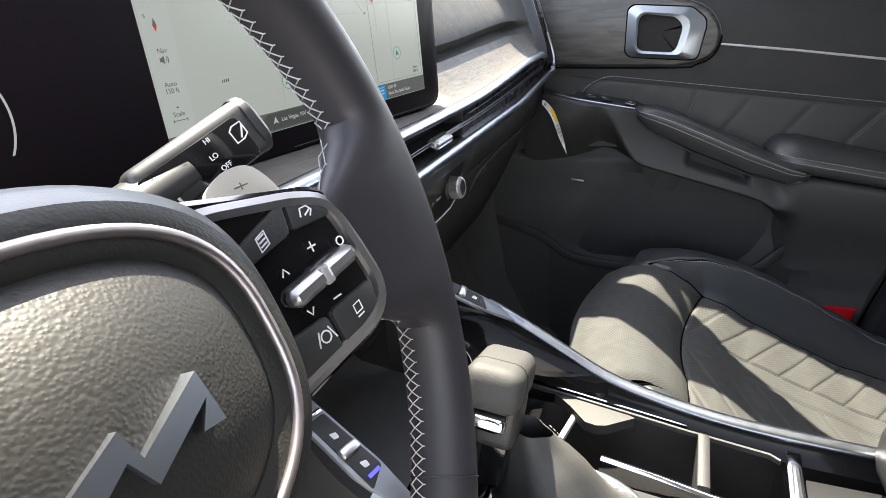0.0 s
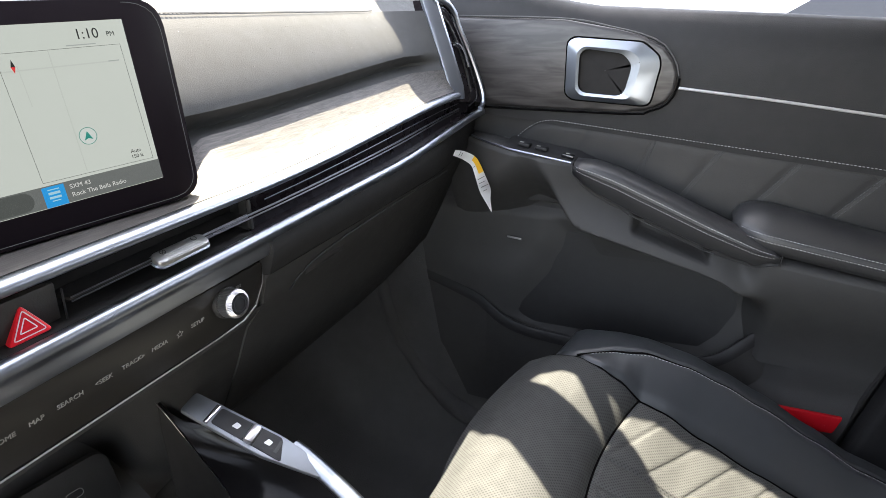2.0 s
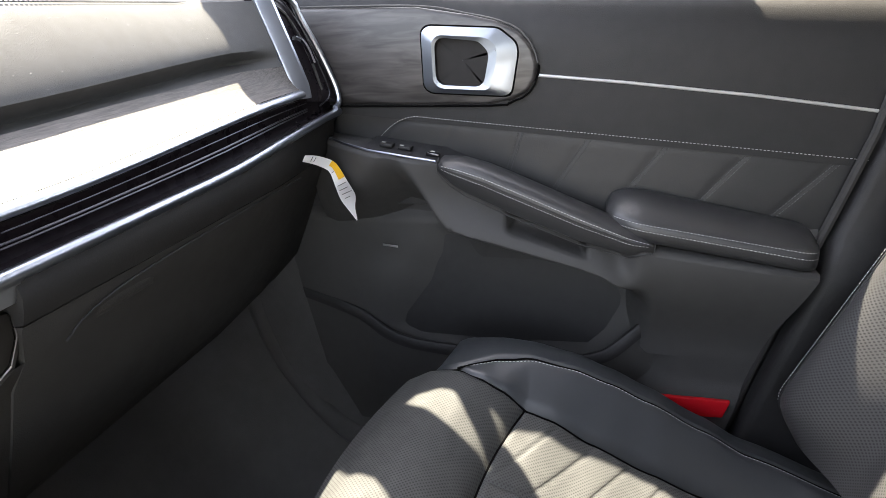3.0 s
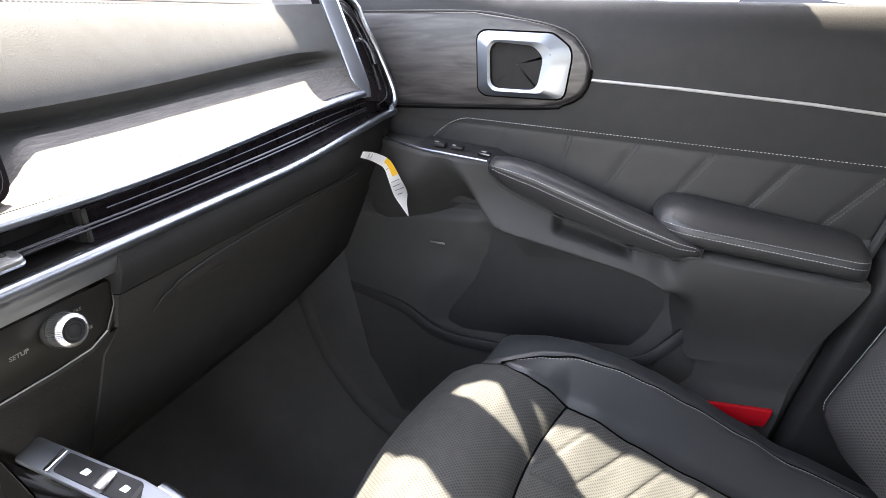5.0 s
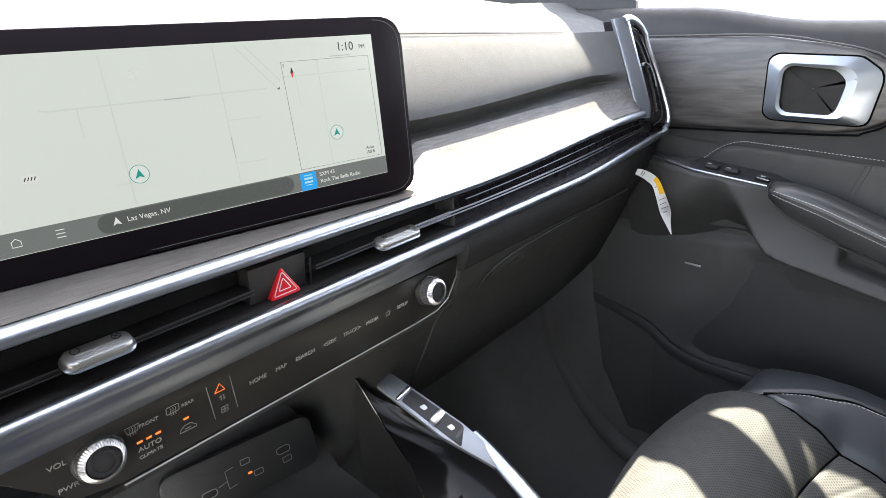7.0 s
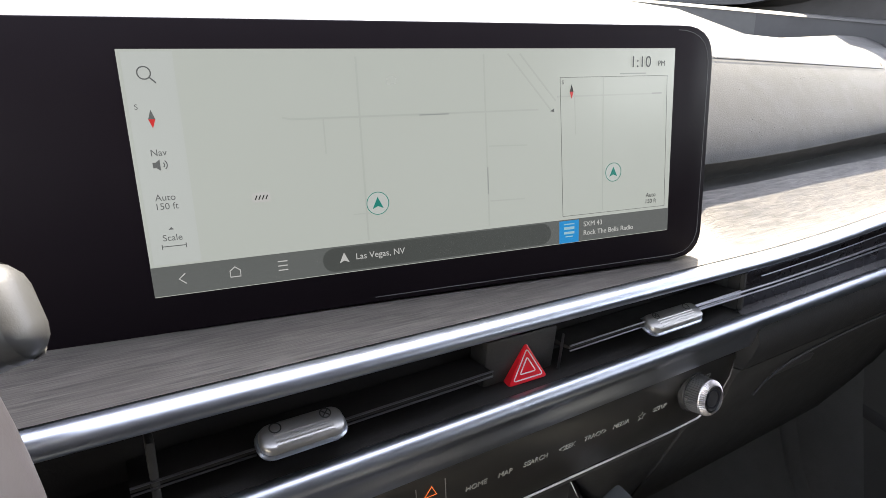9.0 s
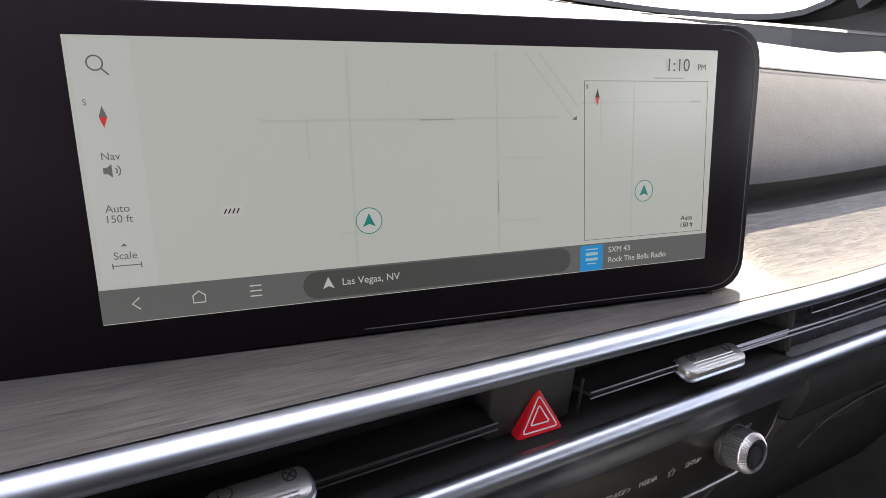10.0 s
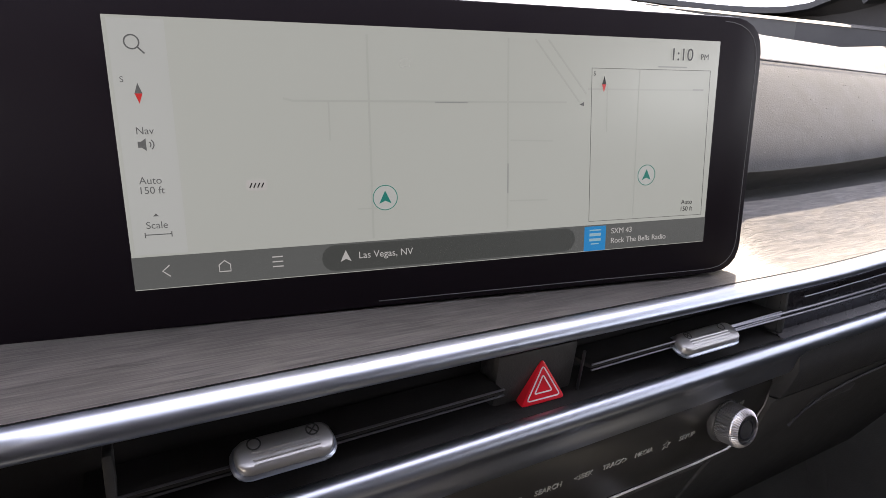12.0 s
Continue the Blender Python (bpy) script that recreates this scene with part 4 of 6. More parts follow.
upper = []
for y in YS:
    b = belt(y)
    upper.append([(1.245, y, b - 0.03), (1.243, y, b + 0.0), (1.236, y, b + 0.004), (1.222, y, b), (1.208, y, b - 0.013), (1.199, y, b - 0.035), (1.1955, y, b - 0.07), (1.195, y, 0.745), (1.1965, y, 0.715 - 0.07 * (0.1 - y) / 0.6 * 0.9)])
part("door_core", loft([[(1.245, y, 0.86), (1.214, y, 0.84), (1.212, y, 0.60), (1.212, y, 0.40), (1.212, y, 0.05)] for y in YS]), DARK, door)
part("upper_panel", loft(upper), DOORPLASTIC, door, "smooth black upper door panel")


def quilt_top(y):
    """Height of the seam above the quilted leather."""
    if y > 0.155:
        return 0.690
    if y > 0.099:
        return mix(0.7185, 0.690, ((y - 0.099) / 0.056) ** 2)
    return 0.719 - 0.060 * (0.099 - y) / 0.596


# grooves slant back and down across the quilted leather
GROOVES = [(0.040, 0.058), (-0.058, -0.035), (-0.154, -0.108), (-0.258, -0.203), (-0.361, -0.302), (-0.465, -0.401)]
fine = [0.30 - 0.003 * i for i in range(264)]


def quilt_x(y, z):
    g = 0.0
    for a, b in GROOVES:
        ztop = quilt_top(a)
        slope = (b - a) / 0.075 if a < 0.03 else (b - a) / 0.038
        d = abs(y - (a + (ztop - z) * slope)) / math.sqrt(1 + slope * slope)
        g = max(g, math.exp(-(d / 0.0040) ** 2))
    edge = math.exp(-((quilt_top(y) - z) / 0.006) ** 2)
    return 1.2015 + 0.0011 * g + 0.0026 * edge - 0.006 * ease((0.70 - z) / 0.12)


def quilt_foot(y):
    return mix(0.50, 0.585, ease(y / 0.06))


quilt = []
for y in fine:
    t = quilt_top(y)
    quilt.append([(quilt_x(y, mix(t, quilt_foot(y), k / 30)), y, mix(t, quilt_foot(y), k / 30)) for k in range(31)])
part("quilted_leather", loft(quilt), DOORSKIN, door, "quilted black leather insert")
seamline = [(1.1955, y, quilt_top(y) + 0.003) for y in [0.155 - 0.004 * i for i in range(168)]]
part("seam_stitching", stitches(seamline, 0.0048, 0.0030, 0.0005, (-1, 0, 0)), THREAD, door, "grey stitching")
for a, b in GROOVES[1:]:
    t = quilt_top(a)
    for s in (-0.0034, 0.0034):
        p, q = (a + s, t - 0.008), (a + (b - a) * 1.3 + s, t - 0.10)
        part("groove_stitching", stitches([(quilt_x(mix(p[0], q[0], k / 10), mix(p[1], q[1], k / 10)) - 0.0006, mix(p[0], q[0], k / 10), mix(p[1], q[1], k / 10)) for k in range(11)], 0.0046, 0.0030, 0.0007, (-1, 0, 0)), INK, door)

# wood trim with its rounded end, and the chrome strip behind it
DM = axes((1.193, 0.0, 0.80), (0, -1, 0), (0, 0, 1))    # x runs to the rear, y up, z into the cabin
wd = [(-0.262, 0.0795), (-0.086, 0.072), (-0.01, 0.058), (0.03, 0.048), (0.060, 0.033), (0.077, 0.012), (0.0825, -0.008), (0.080, -0.028), (0.068, -0.046), (0.045, -0.056), (0.01, -0.0605), (-0.262, -0.058)]
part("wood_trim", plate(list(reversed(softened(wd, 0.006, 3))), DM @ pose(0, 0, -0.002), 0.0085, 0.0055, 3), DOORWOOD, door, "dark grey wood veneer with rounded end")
part("trim_edge", sweep([DM @ Vector((p[0], p[1] + 0.0015, 0.003)) for p in spline([(-0.26, 0.0795, 0), (-0.086, 0.072, 0), (-0.01, 0.058, 0), (0.03, 0.048, 0), (0.058, 0.035, 0), (0.0765, 0.012, 0), (0.083, -0.008, 0)], 24)], ring(0.0012, 6), (-1, 0, 0)), TRAY, door)
part("trim_shadow_gap", sweep([DM @ Vector((p.x, p.y, 0.0022)) for p in spline([(0.0845, -0.010, 0), (0.0815, -0.030, 0), (0.069, -0.0485, 0), (0.045, -0.0588, 0), (0.01, -0.0632, 0), (-0.26, -0.0605, 0)], 30)], ring(0.0014, 6), (-1, 0, 0)), GAPBLACK, door)
part("chrome_strip", sweep([(1.1935, y, z) for y, z in ((-0.083, 0.7765), (-0.2, 0.764), (-0.36, 0.744), (-0.495, 0.7235))], ring(0.0021, 8), (0, 0, 1)), KNURL, door, "thin chrome strip")

# pull handle: a faceted silver frame round a dark cup
ho = softened([(-0.078, 0.040), (-0.068, 0.047), (0.030, 0.0395), (0.0535, 0.021), (0.0565, 0.008), (0.048, -0.044), (0.040, -0.049), (-0.068, -0.0425), (-0.078, -0.034)], 0.006, 2)
hc = softened([(-0.0620, 0.0270), (-0.0530, 0.0350), (0.014, 0.0290), (0.0280, 0.019), (0.0300, 0.006), (0.0220, -0.033), (0.015, -0.0400), (-0.0530, -0.0360), (-0.0620, -0.0270)], 0.006, 2)
hi = softened([(-0.0580, 0.0245), (-0.0500, 0.0315), (0.004, 0.0245), (0.0165, 0.012), (0.018, 0.004), (0.011, -0.029), (0.004, -0.0355), (-0.0500, -0.0320), (-0.0580, -0.0245)], 0.006, 2)
handle = part("door_handle", loft([[DM @ Vector((p[0], p[1], z)) for p in o] for o, z in ((ho, 0.004), (ho, 0.0090), (hc, 0.0165), (hi, 0.0145), (hi, 0.004))], True), HANDLE, door, "faceted satin silver door handle", 25)
part("handle_gap", loft([[DM @ Vector((-0.011 + (p[0] + 0.011) * f, -0.001 + (p[1] + 0.001) * g, z)) for p in ho] for f, g, z in ((1.045, 1.065, 0.004), (1.030, 1.045, 0.0074), (0.98, 0.98, 0.0074))], True), GAPBLACK, handle)
part("handle_cup", loft([[DM @ Vector((-0.02 + (p[0] + 0.02) * f, p[1] * f, z)) for p in hi] for f, z in ((1.0, 0.0140), (0.98, 0.0078), (0.96, 0.0074), (0.90, 0.0074), (0.02, 0.0074))], True), SLOTBLACK, handle, "dark recessed cup", 25)

# armrest: body, strap and elbow pad
def read_off(table, v):
    """A value off a line of (v, value) stations, v falling."""
    if v >= table[0][0]:
        return table[0][1]
    for (v0, a), (v1, b) in zip(table, table[1:]):
        if v >= v1:
            return mix(a, b, (v0 - v) / (v0 - v1))
    return table[-1][1]


def rest_top(y):
    if y > 0.04:
        return mix(0.669, 0.692, (y - 0.04) / 0.15)
    return mix(0.669, 0.567, (0.04 - y) / 0.282) if y > -0.242 else mix(0.567, 0.540, (-0.242 - y) / 0.22)


def rest_in(y):
    """How far the armrest stands into the cabin."""
    k = ease((0.31 - y) / 0.17)
    return mix(1.186, 1.121, k)


GAP = [(0.92, -0.520), (0.69, -0.490), (0.56, -0.456), (0.42, -0.420), (0.30, -0.391), (0.05, -0.34)]


def door_end(y, z):
    """Keeps a place ahead of the door's rear edge."""
    return max(y, read_off(GAP, z))


FOOT = [(0.25, 0.49), (0.17, 0.525), (0.115, 0.558), (0.083, 0.567), (-0.150, 0.507), (-0.18, 0.497), (-0.21, 0.479), (-0.25, 0.452), (-0.30, 0.432), (-0.39, 0.408), (-0.54, 0.38)]


def body_x(y, z):
    """Inner face of the armrest: a moulded lip, the grip pocket over it, a plain flank behind."""
    face, foot = rest_in(y), read_off(FOOT, y)
    soft = mix(mix(0.032, 0.055, ease((-0.20 - y) / 0.05)), 0.15, ease((y - 0.03) / 0.10))
    f = ease((z - foot + 0.014) / soft)
    lip = ease((0.095 - y) / 0.09) * ease((y + 0.235) / 0.04)
    x = face - 0.006 * lip + 0.030 * lip * ease((z - foot - 0.006) / 0.07)
    hole = ease((-0.046 - y) / 0.008) * ease((y + 0.162) / 0.014)
    low = mix(0.566, 0.536, (-0.053 - y) / 0.10)
    x += 0.034 * hole * ease((z - low) / 0.006)
    rear = ease((-0.20 - y) / 0.06)
    return mix(mix(1.228, x, f), mix(1.179, face, ease((z - 0.37) / 0.17)), rear)


rows = []
for i in range(203):
    y = 0.268 - 0.004 * i
    t = rest_top(y) - (0.012 if y < 0.03 else 0.0)
    col = [(1.206, door_end(y, t), t - 0.003), (1.185, door_end(y, t), t - 0.002), (body_x(y, t - 0.006) + 0.008, door_end(y, t), t)]
    low = mix(read_off(FOOT, y) - 0.045, 0.36, ease((-0.20 - y) / 0.06))
    for k in range(56):
        z = mix(t - 0.006, low, k / 55)
        col.append((body_x(y, z), door_end(y, z), z))
    col.append((1.232, door_end(y, low), low - 0.01))
    rows.append(col)
part("armrest_body", loft(rows), LOWDOOR, door, "black moulded armrest body with a grip pocket", 60)

STRAP_TOP = [(0.046, 0.6745), (0.015, 0.6735), (-0.02, 0.664), (-0.064, 0.6465), (-0.143, 0.6125), (-0.205, 0.586), (-0.246, 0.569)]
STRAP_FOOT = [(0.046, 0.656), (0.030, 0.640), (0.011, 0.627), (-0.053, 0.598), (-0.149, 0.561), (-0.217, 0.544), (-0.246, 0.552)]


def strap_at(y, k, lift=0.0):
    """A place on the strap's face, k of the way from its top to its foot."""
    t, d = read_off(STRAP_TOP, y), read_off(STRAP_TOP, y) - read_off(STRAP_FOOT, y)
    return Vector((1.1155 + 0.004 * abs(k - 0.35) - lift, y, t - d * k))


strap = []
for i in range(61):
    y = mix(0.046, -0.246, i / 60)
    t = read_off(STRAP_TOP, y)
    d = t - read_off(STRAP_FOOT, y)
    x = 1.1155
    e = 0.003 * (ease((y - 0.036) / 0.01) + ease((-0.236 - y) / 0.01))
    strap.append([(1.168, y, t - 0.010), (1.160, y, t - 0.002), (1.147, y, t + 0.001 - e), (1.133, y, t - e), (1.124 + e, y, t - 0.003 - e), (x + 0.003 + e, y, t - 0.007), (x + e, y, t - d * 0.28), (x + e, y, t - d * 0.45), (x + 0.003 + e, y, t - d * 0.75), (x + 0.007, y, t - d * 0.94), (x + 0.014, y, t - d), (1.150, y, t - d)])
part("armrest_strap", loft(strap, True, True), LEATHER, door, "padded leather strap with twin stitching")
for k in (0.27, 0.47):
    part("strap_stitching", stitches([strap_at(mix(0.040, -0.240, i / 30), k, 0.0006) for i in range(31)], 0.0046, 0.0030, 0.0005, (-1, 0, 0.2)), THREAD, door)
part("strap_seam", sweep([strap_at(mix(0.043, -0.243, i / 30), 0.37, 0.0) for i in range(31)], ring(0.0010, 6)), DARK, door)
part("strap_joint", sweep([(1.133, 0.0475, 0.675), (1.121, 0.0475, 0.670), (1.1165, 0.046, 0.657), (1.119, 0.030, 0.639), (1.121, 0.011, 0.6255), (1.121, -0.053, 0.5965), (1.121, -0.149, 0.5595), (1.121, -0.217, 0.5425), (1.119, -0.246, 0.551), (1.119, -0.248, 0.566)], ring(0.0010, 6), (-1, 0, 0)), DARK, door)
elbow = []
for i in range(41):
    k = i / 40
    y = mix(-0.182, -0.452, k)
    e = math.sqrt(max(0.0, 1 - max(0.0, 1 - k * 5) ** 2)) * math.sqrt(max(0.0, 1 - max(0.0, 1 - (1 - k) * 9) ** 2))
    t = mix(0.597, 0.556, k)
    h = mix(0.030, 0.016, k)
    def px(w):
        return mix(1.178, 1.121, w * (0.25 + 0.75 * e))
    elbow.append([(1.206, y, t + h * 0.6 * e - 0.01), (1.198, y, t + h * e), (1.186, y, t + (h + 0.003) * e), (px(0.3), y, t + h * 0.95 * e), (px(0.65), y, t + h * 0.62 * e), (px(0.88), y, t + h * 0.25 * e), (px(0.97), y, t + 0.001 * e), (px(1.0), y, t - 0.008), (px(0.98), y, t - 0.018), (px(0.9), y, t - 0.025), (1.16, y, t - 0.03)])
part("elbow_pad", loft(elbow, False), LEATHER, door, "soft leather elbow pad with twin stitching", 60)
for dx, dz in ((0.0, 0.0), (1, -0.0085)):
    pts = []
    for k in [mix(0.04, 0.97, i / 29) for i in range(30)]:
        e = math.sqrt(max(0.0, 1 - max(0.0, 1 - k * 5) ** 2)) * math.sqrt(max(0.0, 1 - max(0.0, 1 - (1 - k) * 9) ** 2))
        w = 0.97 if dx == 0 else 1.0
        pts.append((mix(1.178, 1.121, w * (0.25 + 0.75 * e)) - 0.0008, mix(-0.182, -0.452, k), mix(0.597, 0.556, k) + 0.001 * e + dz))
    part("pad_stitching", stitches(pts, 0.0046, 0.0030, 0.0005, (-0.8, 0, 0.5)), THREAD, door)

# switch deck
deck = [[(1.203, y, rest_top(y) + 0.004), (1.165, y, rest_top(y) + 0.001), (rest_in(y) + 0.012, y, rest_top(y) + 0.0008)] for y in (0.165, 0.12, 0.08, 0.05)]
deck += [[(1.203, y, rest_top(y) + 0.002), (1.19, y, rest_top(y) - 0.006), (1.17, y, rest_top(y) - 0.008)] for y in (0.02, -0.03, -0.065)]
part("switch_deck", loft(deck), DARK, door, "glossy black switch deck")
part("deck_edge", sweep([(rest_in(y) + 0.004, y, rest_top(y) + 0.0012) for y in (0.222, 0.19, 0.15, 0.10, 0.05)], ring(0.0016, 8)), SATIN, door, "thin chrome deck edge")
for y, w in ((0.132, 0.020), (0.104, 0.020)):
    part("window_switch", block(axes((1.158, y, rest_top(y) + 0.005), (0, 1, 0.15), (1, 0, 0)), w, 0.016, 0.006, 0.002), DOORPLASTIC, door)
part("lock_switch", block(axes((1.150, 0.060, rest_top(0.06) + 0.004), (0, 1, 0.15), (1, 0, 0)), 0.020, 0.012, 0.006, 0.002), GLOSS, door, "glossy black lock switch")
for y, x in ((0.136, 1.156), (0.108, 1.154), (0.060, 1.148)):
    part("switch_symbol", block(axes((x, y, rest_top(y) + 0.0085), (0, 1, 0.15), (1, 0, 0)), 0.006, 0.004, 0.0006, 0), PRINT, door)

# lower door with speaker and bottle pocket
HOLLOW = [(0.205, 0.350), (0.190, 0.400), (0.15, 0.455), (0.11, 0.51), (0.10, 0.57), (-0.19, 0.56), (-0.265, 0.455), (-0.262, 0.410), (-0.235, 0.350), (-0.19, 0.30), (0.0, 0.29), (0.13, 0.29), (0.185, 0.315)]


def inside(y, z):
    """How far a place lies inside the pocket's outline, negative outside."""
    best, odd = 9.0, False
    for (y0, z0), (y1, z1) in zip(HOLLOW, HOLLOW[1:] + HOLLOW[:1]):
        a, d = Vector((y0, z0)), Vector((y1 - y0, z1 - z0))
        p = Vector((y, z)) - a
        best = min(best, (p - d * min(max(p.dot(d) / d.dot(d), 0), 1)).length)
        if (z0 > z) != (z1 > z) and y < y0 + (z - z0) / (z1 - z0) * (y1 - y0):
            odd = not odd
    return best if odd else -best


lowd = []
for i in range(130):
    y = 0.36 - 0.007 * i
    col = []
    for k in range(80):
        z = mix(0.72, 0.10, k / 79)
        x = 1.1955 + 0.0035 * ease((z - 0.44) / 0.05) + 0.020 * ease((inside(y, z) + 0.012) / 0.085) + 0.016 * ease((z - 0.555) / 0.02) - 0.012 * ease((0.33 - z) / 0.05) * ease((0.20 - y) / 0.05) - 0.014 * ease((-0.26 - y) / 0.04)
        col.append((x, door_end(y, z), z))
    lowd.append(col)
part("lower_panel", loft(lowd), LOWDOOR, door, "black lower door panel with a bottle pocket", 60)
lip = spline([(1.2000, 0.36, 0.428), (1.1985, 0.308, 0.413), (1.1965, 0.262, 0.399), (1.1945, 0.222, 0.385), (1.191, 0.195, 0.368), (1.187, 0.170, 0.353), (1.181, 0.121, 0.343), (1.176, 0.022, 0.340), (1.174, -0.08, 0.340), (1.174, -0.142, 0.343), (1.175, -0.190, 0.358), (1.181, -0.222, 0.386), (1.190, -0.248, 0.410), (1.196, -0.268, 0.426)], 60)
part("pocket_rim", sweep(lip, [(0.004, 0.0008), (0.001, 0.0026), (-0.0028, 0.0016), (-0.0042, -0.0025), (-0.0030, -0.010), (0.004, -0.018)], (0, 0, 1)), DOORPLASTIC, door, "raised rim of the door pocket", 60)
part("pocket_front", slab(loft([[p + Vector((-0.0015, 0, -0.004)), p + Vector((-0.002, 0, -0.05)), Vector((p.x + 0.006, p.y, 0.05))] for p in lip if p.y < 0.215]), 0.006, (1, 0, 0)), LOWDOOR, door)
part("speaker_badge", block(axes((1.189, 0.155, 0.5135), (0, 1, 0.1), (0, 0, 1)), 0.026, 0.0034, 0.0016, 0.0005), TAB, door, "small silver badge bar")
refl = plate(list(reversed(softened([(-0.054, 0.016), (0.054, 0.012), (0.044, -0.018), (-0.054, -0.018)], 0.003, 2))), axes((1.168, -0.326, 0.283), (0, -1, 0.06), (0, 0, 1)), 0.006, 0.0015)
part("red_reflector", refl, REDLENS, door, "red reflector low on the door's rear edge")
# rear edge of the door and the pillar behind it
zs = [0.92, 0.80, 0.70, 0.62, 0.57, 0.54, 0.51, 0.46, 0.40, 0.30, 0.18, 0.05]
def pillar_x(z):
    return mix(1.178, 1.155, ease((0.57 - z) / 0.06))
pillar = part("pillar", loft([[(pillar_x(z) + dx, read_off(GAP, z) - dy, z) for z in zs] for dx, dy in ((0.03, 0.014), (0.012, 0.016), (0.003, 0.021), (0.0, 0.030), (0.0, 0.10), (0.01, 0.30))]), DOORPLASTIC, None, "", 60)
part("door_seal", sweep([(1.190, read_off(GAP, z) - 0.006, z) for z in zs], ring(0.006, 8), (1, 0, 0)), WELL, door, "black rubber seal")
tagged(pillar, "black plastic pillar trim behind the passenger door", "pillar", kind="structure")

# ---- paper tag hanging from the dash ----
tag = thing("paper_tag", (1.07, 0.215, 0.68), "white paper tag with a yellow printed band hanging under the dash", "tag")
TAG = [(1.0333, 0.204, 0.6922), (1.0645, 0.203, 0.6803), (1.0938, 0.2, 0.6645), (1.092, 0.195, 0.6566), (1.0842, 0.186, 0.64), (1.0821, 0.18, 0.6251), (1.0905, 0.172, 0.6043), (1.0963, 0.166, 0.5893)]
TAGR = [(1.0427, 0.204, 0.6985), (1.0759, 0.203, 0.6897), (1.1103, 0.2, 0.6749), (1.1184, 0.195, 0.6637), (1.1227, 0.186, 0.641), (1.1315, 0.18, 0.6174), (1.1084, 0.172, 0.6062), (1.099, 0.166, 0.5903)]
tag_l, tag_r = spline(TAG, 24), spline(TAGR, 24)


def tag_strip(a, b, lift, w0=0.0, w1=1.0):
    off = Vector((-lift, -lift, lift))
    return slab(loft([[tag_l[i].lerp(tag_r[i], w0) + off, tag_l[i].lerp(tag_r[i], w1) + off] for i in range(a, b + 1)]), 0.0003, (0.5, 0.5, -0.3))


part("paper", tag_strip(0, 23, 0), PAPER, tag)
part("yellow_band", tag_strip(9, 13, 0.0005, 0.42, 0.97), YELLOW, tag, "yellow printed band")
for i, w0, w1 in ((3, 0.2, 0.8), (4, 0.2, 0.7), (11, 0.1, 0.35), (14, 0.15, 0.85), (15, 0.15, 0.75), (16, 0.2, 0.85), (17, 0.25, 0.6)):
    part("print_bar", sweep([tag_l[i].lerp(tag_r[i], w) + Vector((-0.0007, -0.0007, 0.0007)) for w in (w0, w1)], ring(0.0005, 4)), INK, tag)

# ---- passenger seat ----
CX = 0.845
seat = thing("passenger_seat", (CX, -0.2, 0.02), "black leather passenger seat with perforated centre, partly in sun", "seat")


def along(table, y):
    """Reads a height off a line of (y, z) stations, front to rear."""
    for (y0, z0), (y1, z1) in zip(table, table[1:]):
        if y >= y1:
            return mix(z0, z1, ease((y0 - y) / (y0 - y1)) * 0.35 + 0.65 * min(max((y0 - y) / (y0 - y1), 0), 1))
    return table[-1][1]


CREST = [(0.11, 0.325), (0.09, 0.360), (0.06, 0.394), (0.03, 0.412), (0.0, 0.421), (-0.05, 0.426), (-0.09, 0.424), (-0.15, 0.411), (-0.20, 0.392), (-0.25, 0.368), (-0.32, 0.330), (-0.38, 0.297), (-0.52, 0.245)]
MIDDLE = [(0.13, 0.340), (0.115, 0.371), (0.095, 0.391), (0.06, 0.409), (0.02, 0.415), (-0.01, 0.411), (-0.04, 0.396), (-0.058, 0.380), (-0.066, 0.370), (-0.10, 0.360), (-0.16, 0.330), (-0.25, 0.295), (-0.32, 0.268), (-0.40, 0.250), (-0.52, 0.235)]


NARROW = 0.73    # the half beside the console is the wider one


def beside(s, u):
    return u if s > 0 else -u / NARROW


def bow(u):
    """How far the seam across the cushion draws back beside its middle."""
    return 1.1 * (min(max(u, -0.12), 0.142) + 0.04) ** 2 - 0.010


def seat_z(u, y):
    """Height of the cushion at u metres beside its middle."""
    a = abs(u) * (1.0 if u > 0 else NARROW)
    mid = along(MIDDLE, y + bow(u) * ease((y + 0.30) / 0.2)) + 0.4 * min(a, 0.142) ** 2
    crest = along(CREST, y)
    if u < 0:
        crest = min(crest, mid + 0.020)
    if a < 0.142:
        return mid
    if a < 0.192:
        return mix(mid, crest, ((a - 0.142) / 0.05) ** 0.8)
    if a < 0.238:
        return crest - 0.005 * ((a - 0.192) / 0.046) ** 2
    if a < 0.268:
        return crest - 0.005 - 0.03 * ((a - 0.238) / 0.03) ** 2
    return crest - 0.035 - 1.4 * (a - 0.268)


span = lambda a, b, n: [mix(a, b, i / (n - 1)) for i in range(n)]


def cross_seam(u):
    return -0.066 - bow(u)


def quilting(u, y):
    """Grooves that run out and back from the middle band, and the band's own seams."""
    u = u if u > 0 else u * NARROW
    a = abs(u) - 0.020
    dip = 0.0
    if a > 0:
        q = (y - cross_seam(0.05) + 0.62 * a) / 0.046
        d = abs(q - round(q)) * 0.046
        dip = 0.0020 * math.exp(-(d / 0.0045) ** 2)
        dip -= 0.0016 * math.sin(math.pi * (q - math.floor(q)))
    dip = max(dip, 0.0030 * math.exp(-((abs(u) - 0.020) / 0.0028) ** 2))
    return max(dip, 0.0055 * math.exp(-(min(0.142 - abs(u), cross_seam(u) - y) / 0.0045) ** 2))


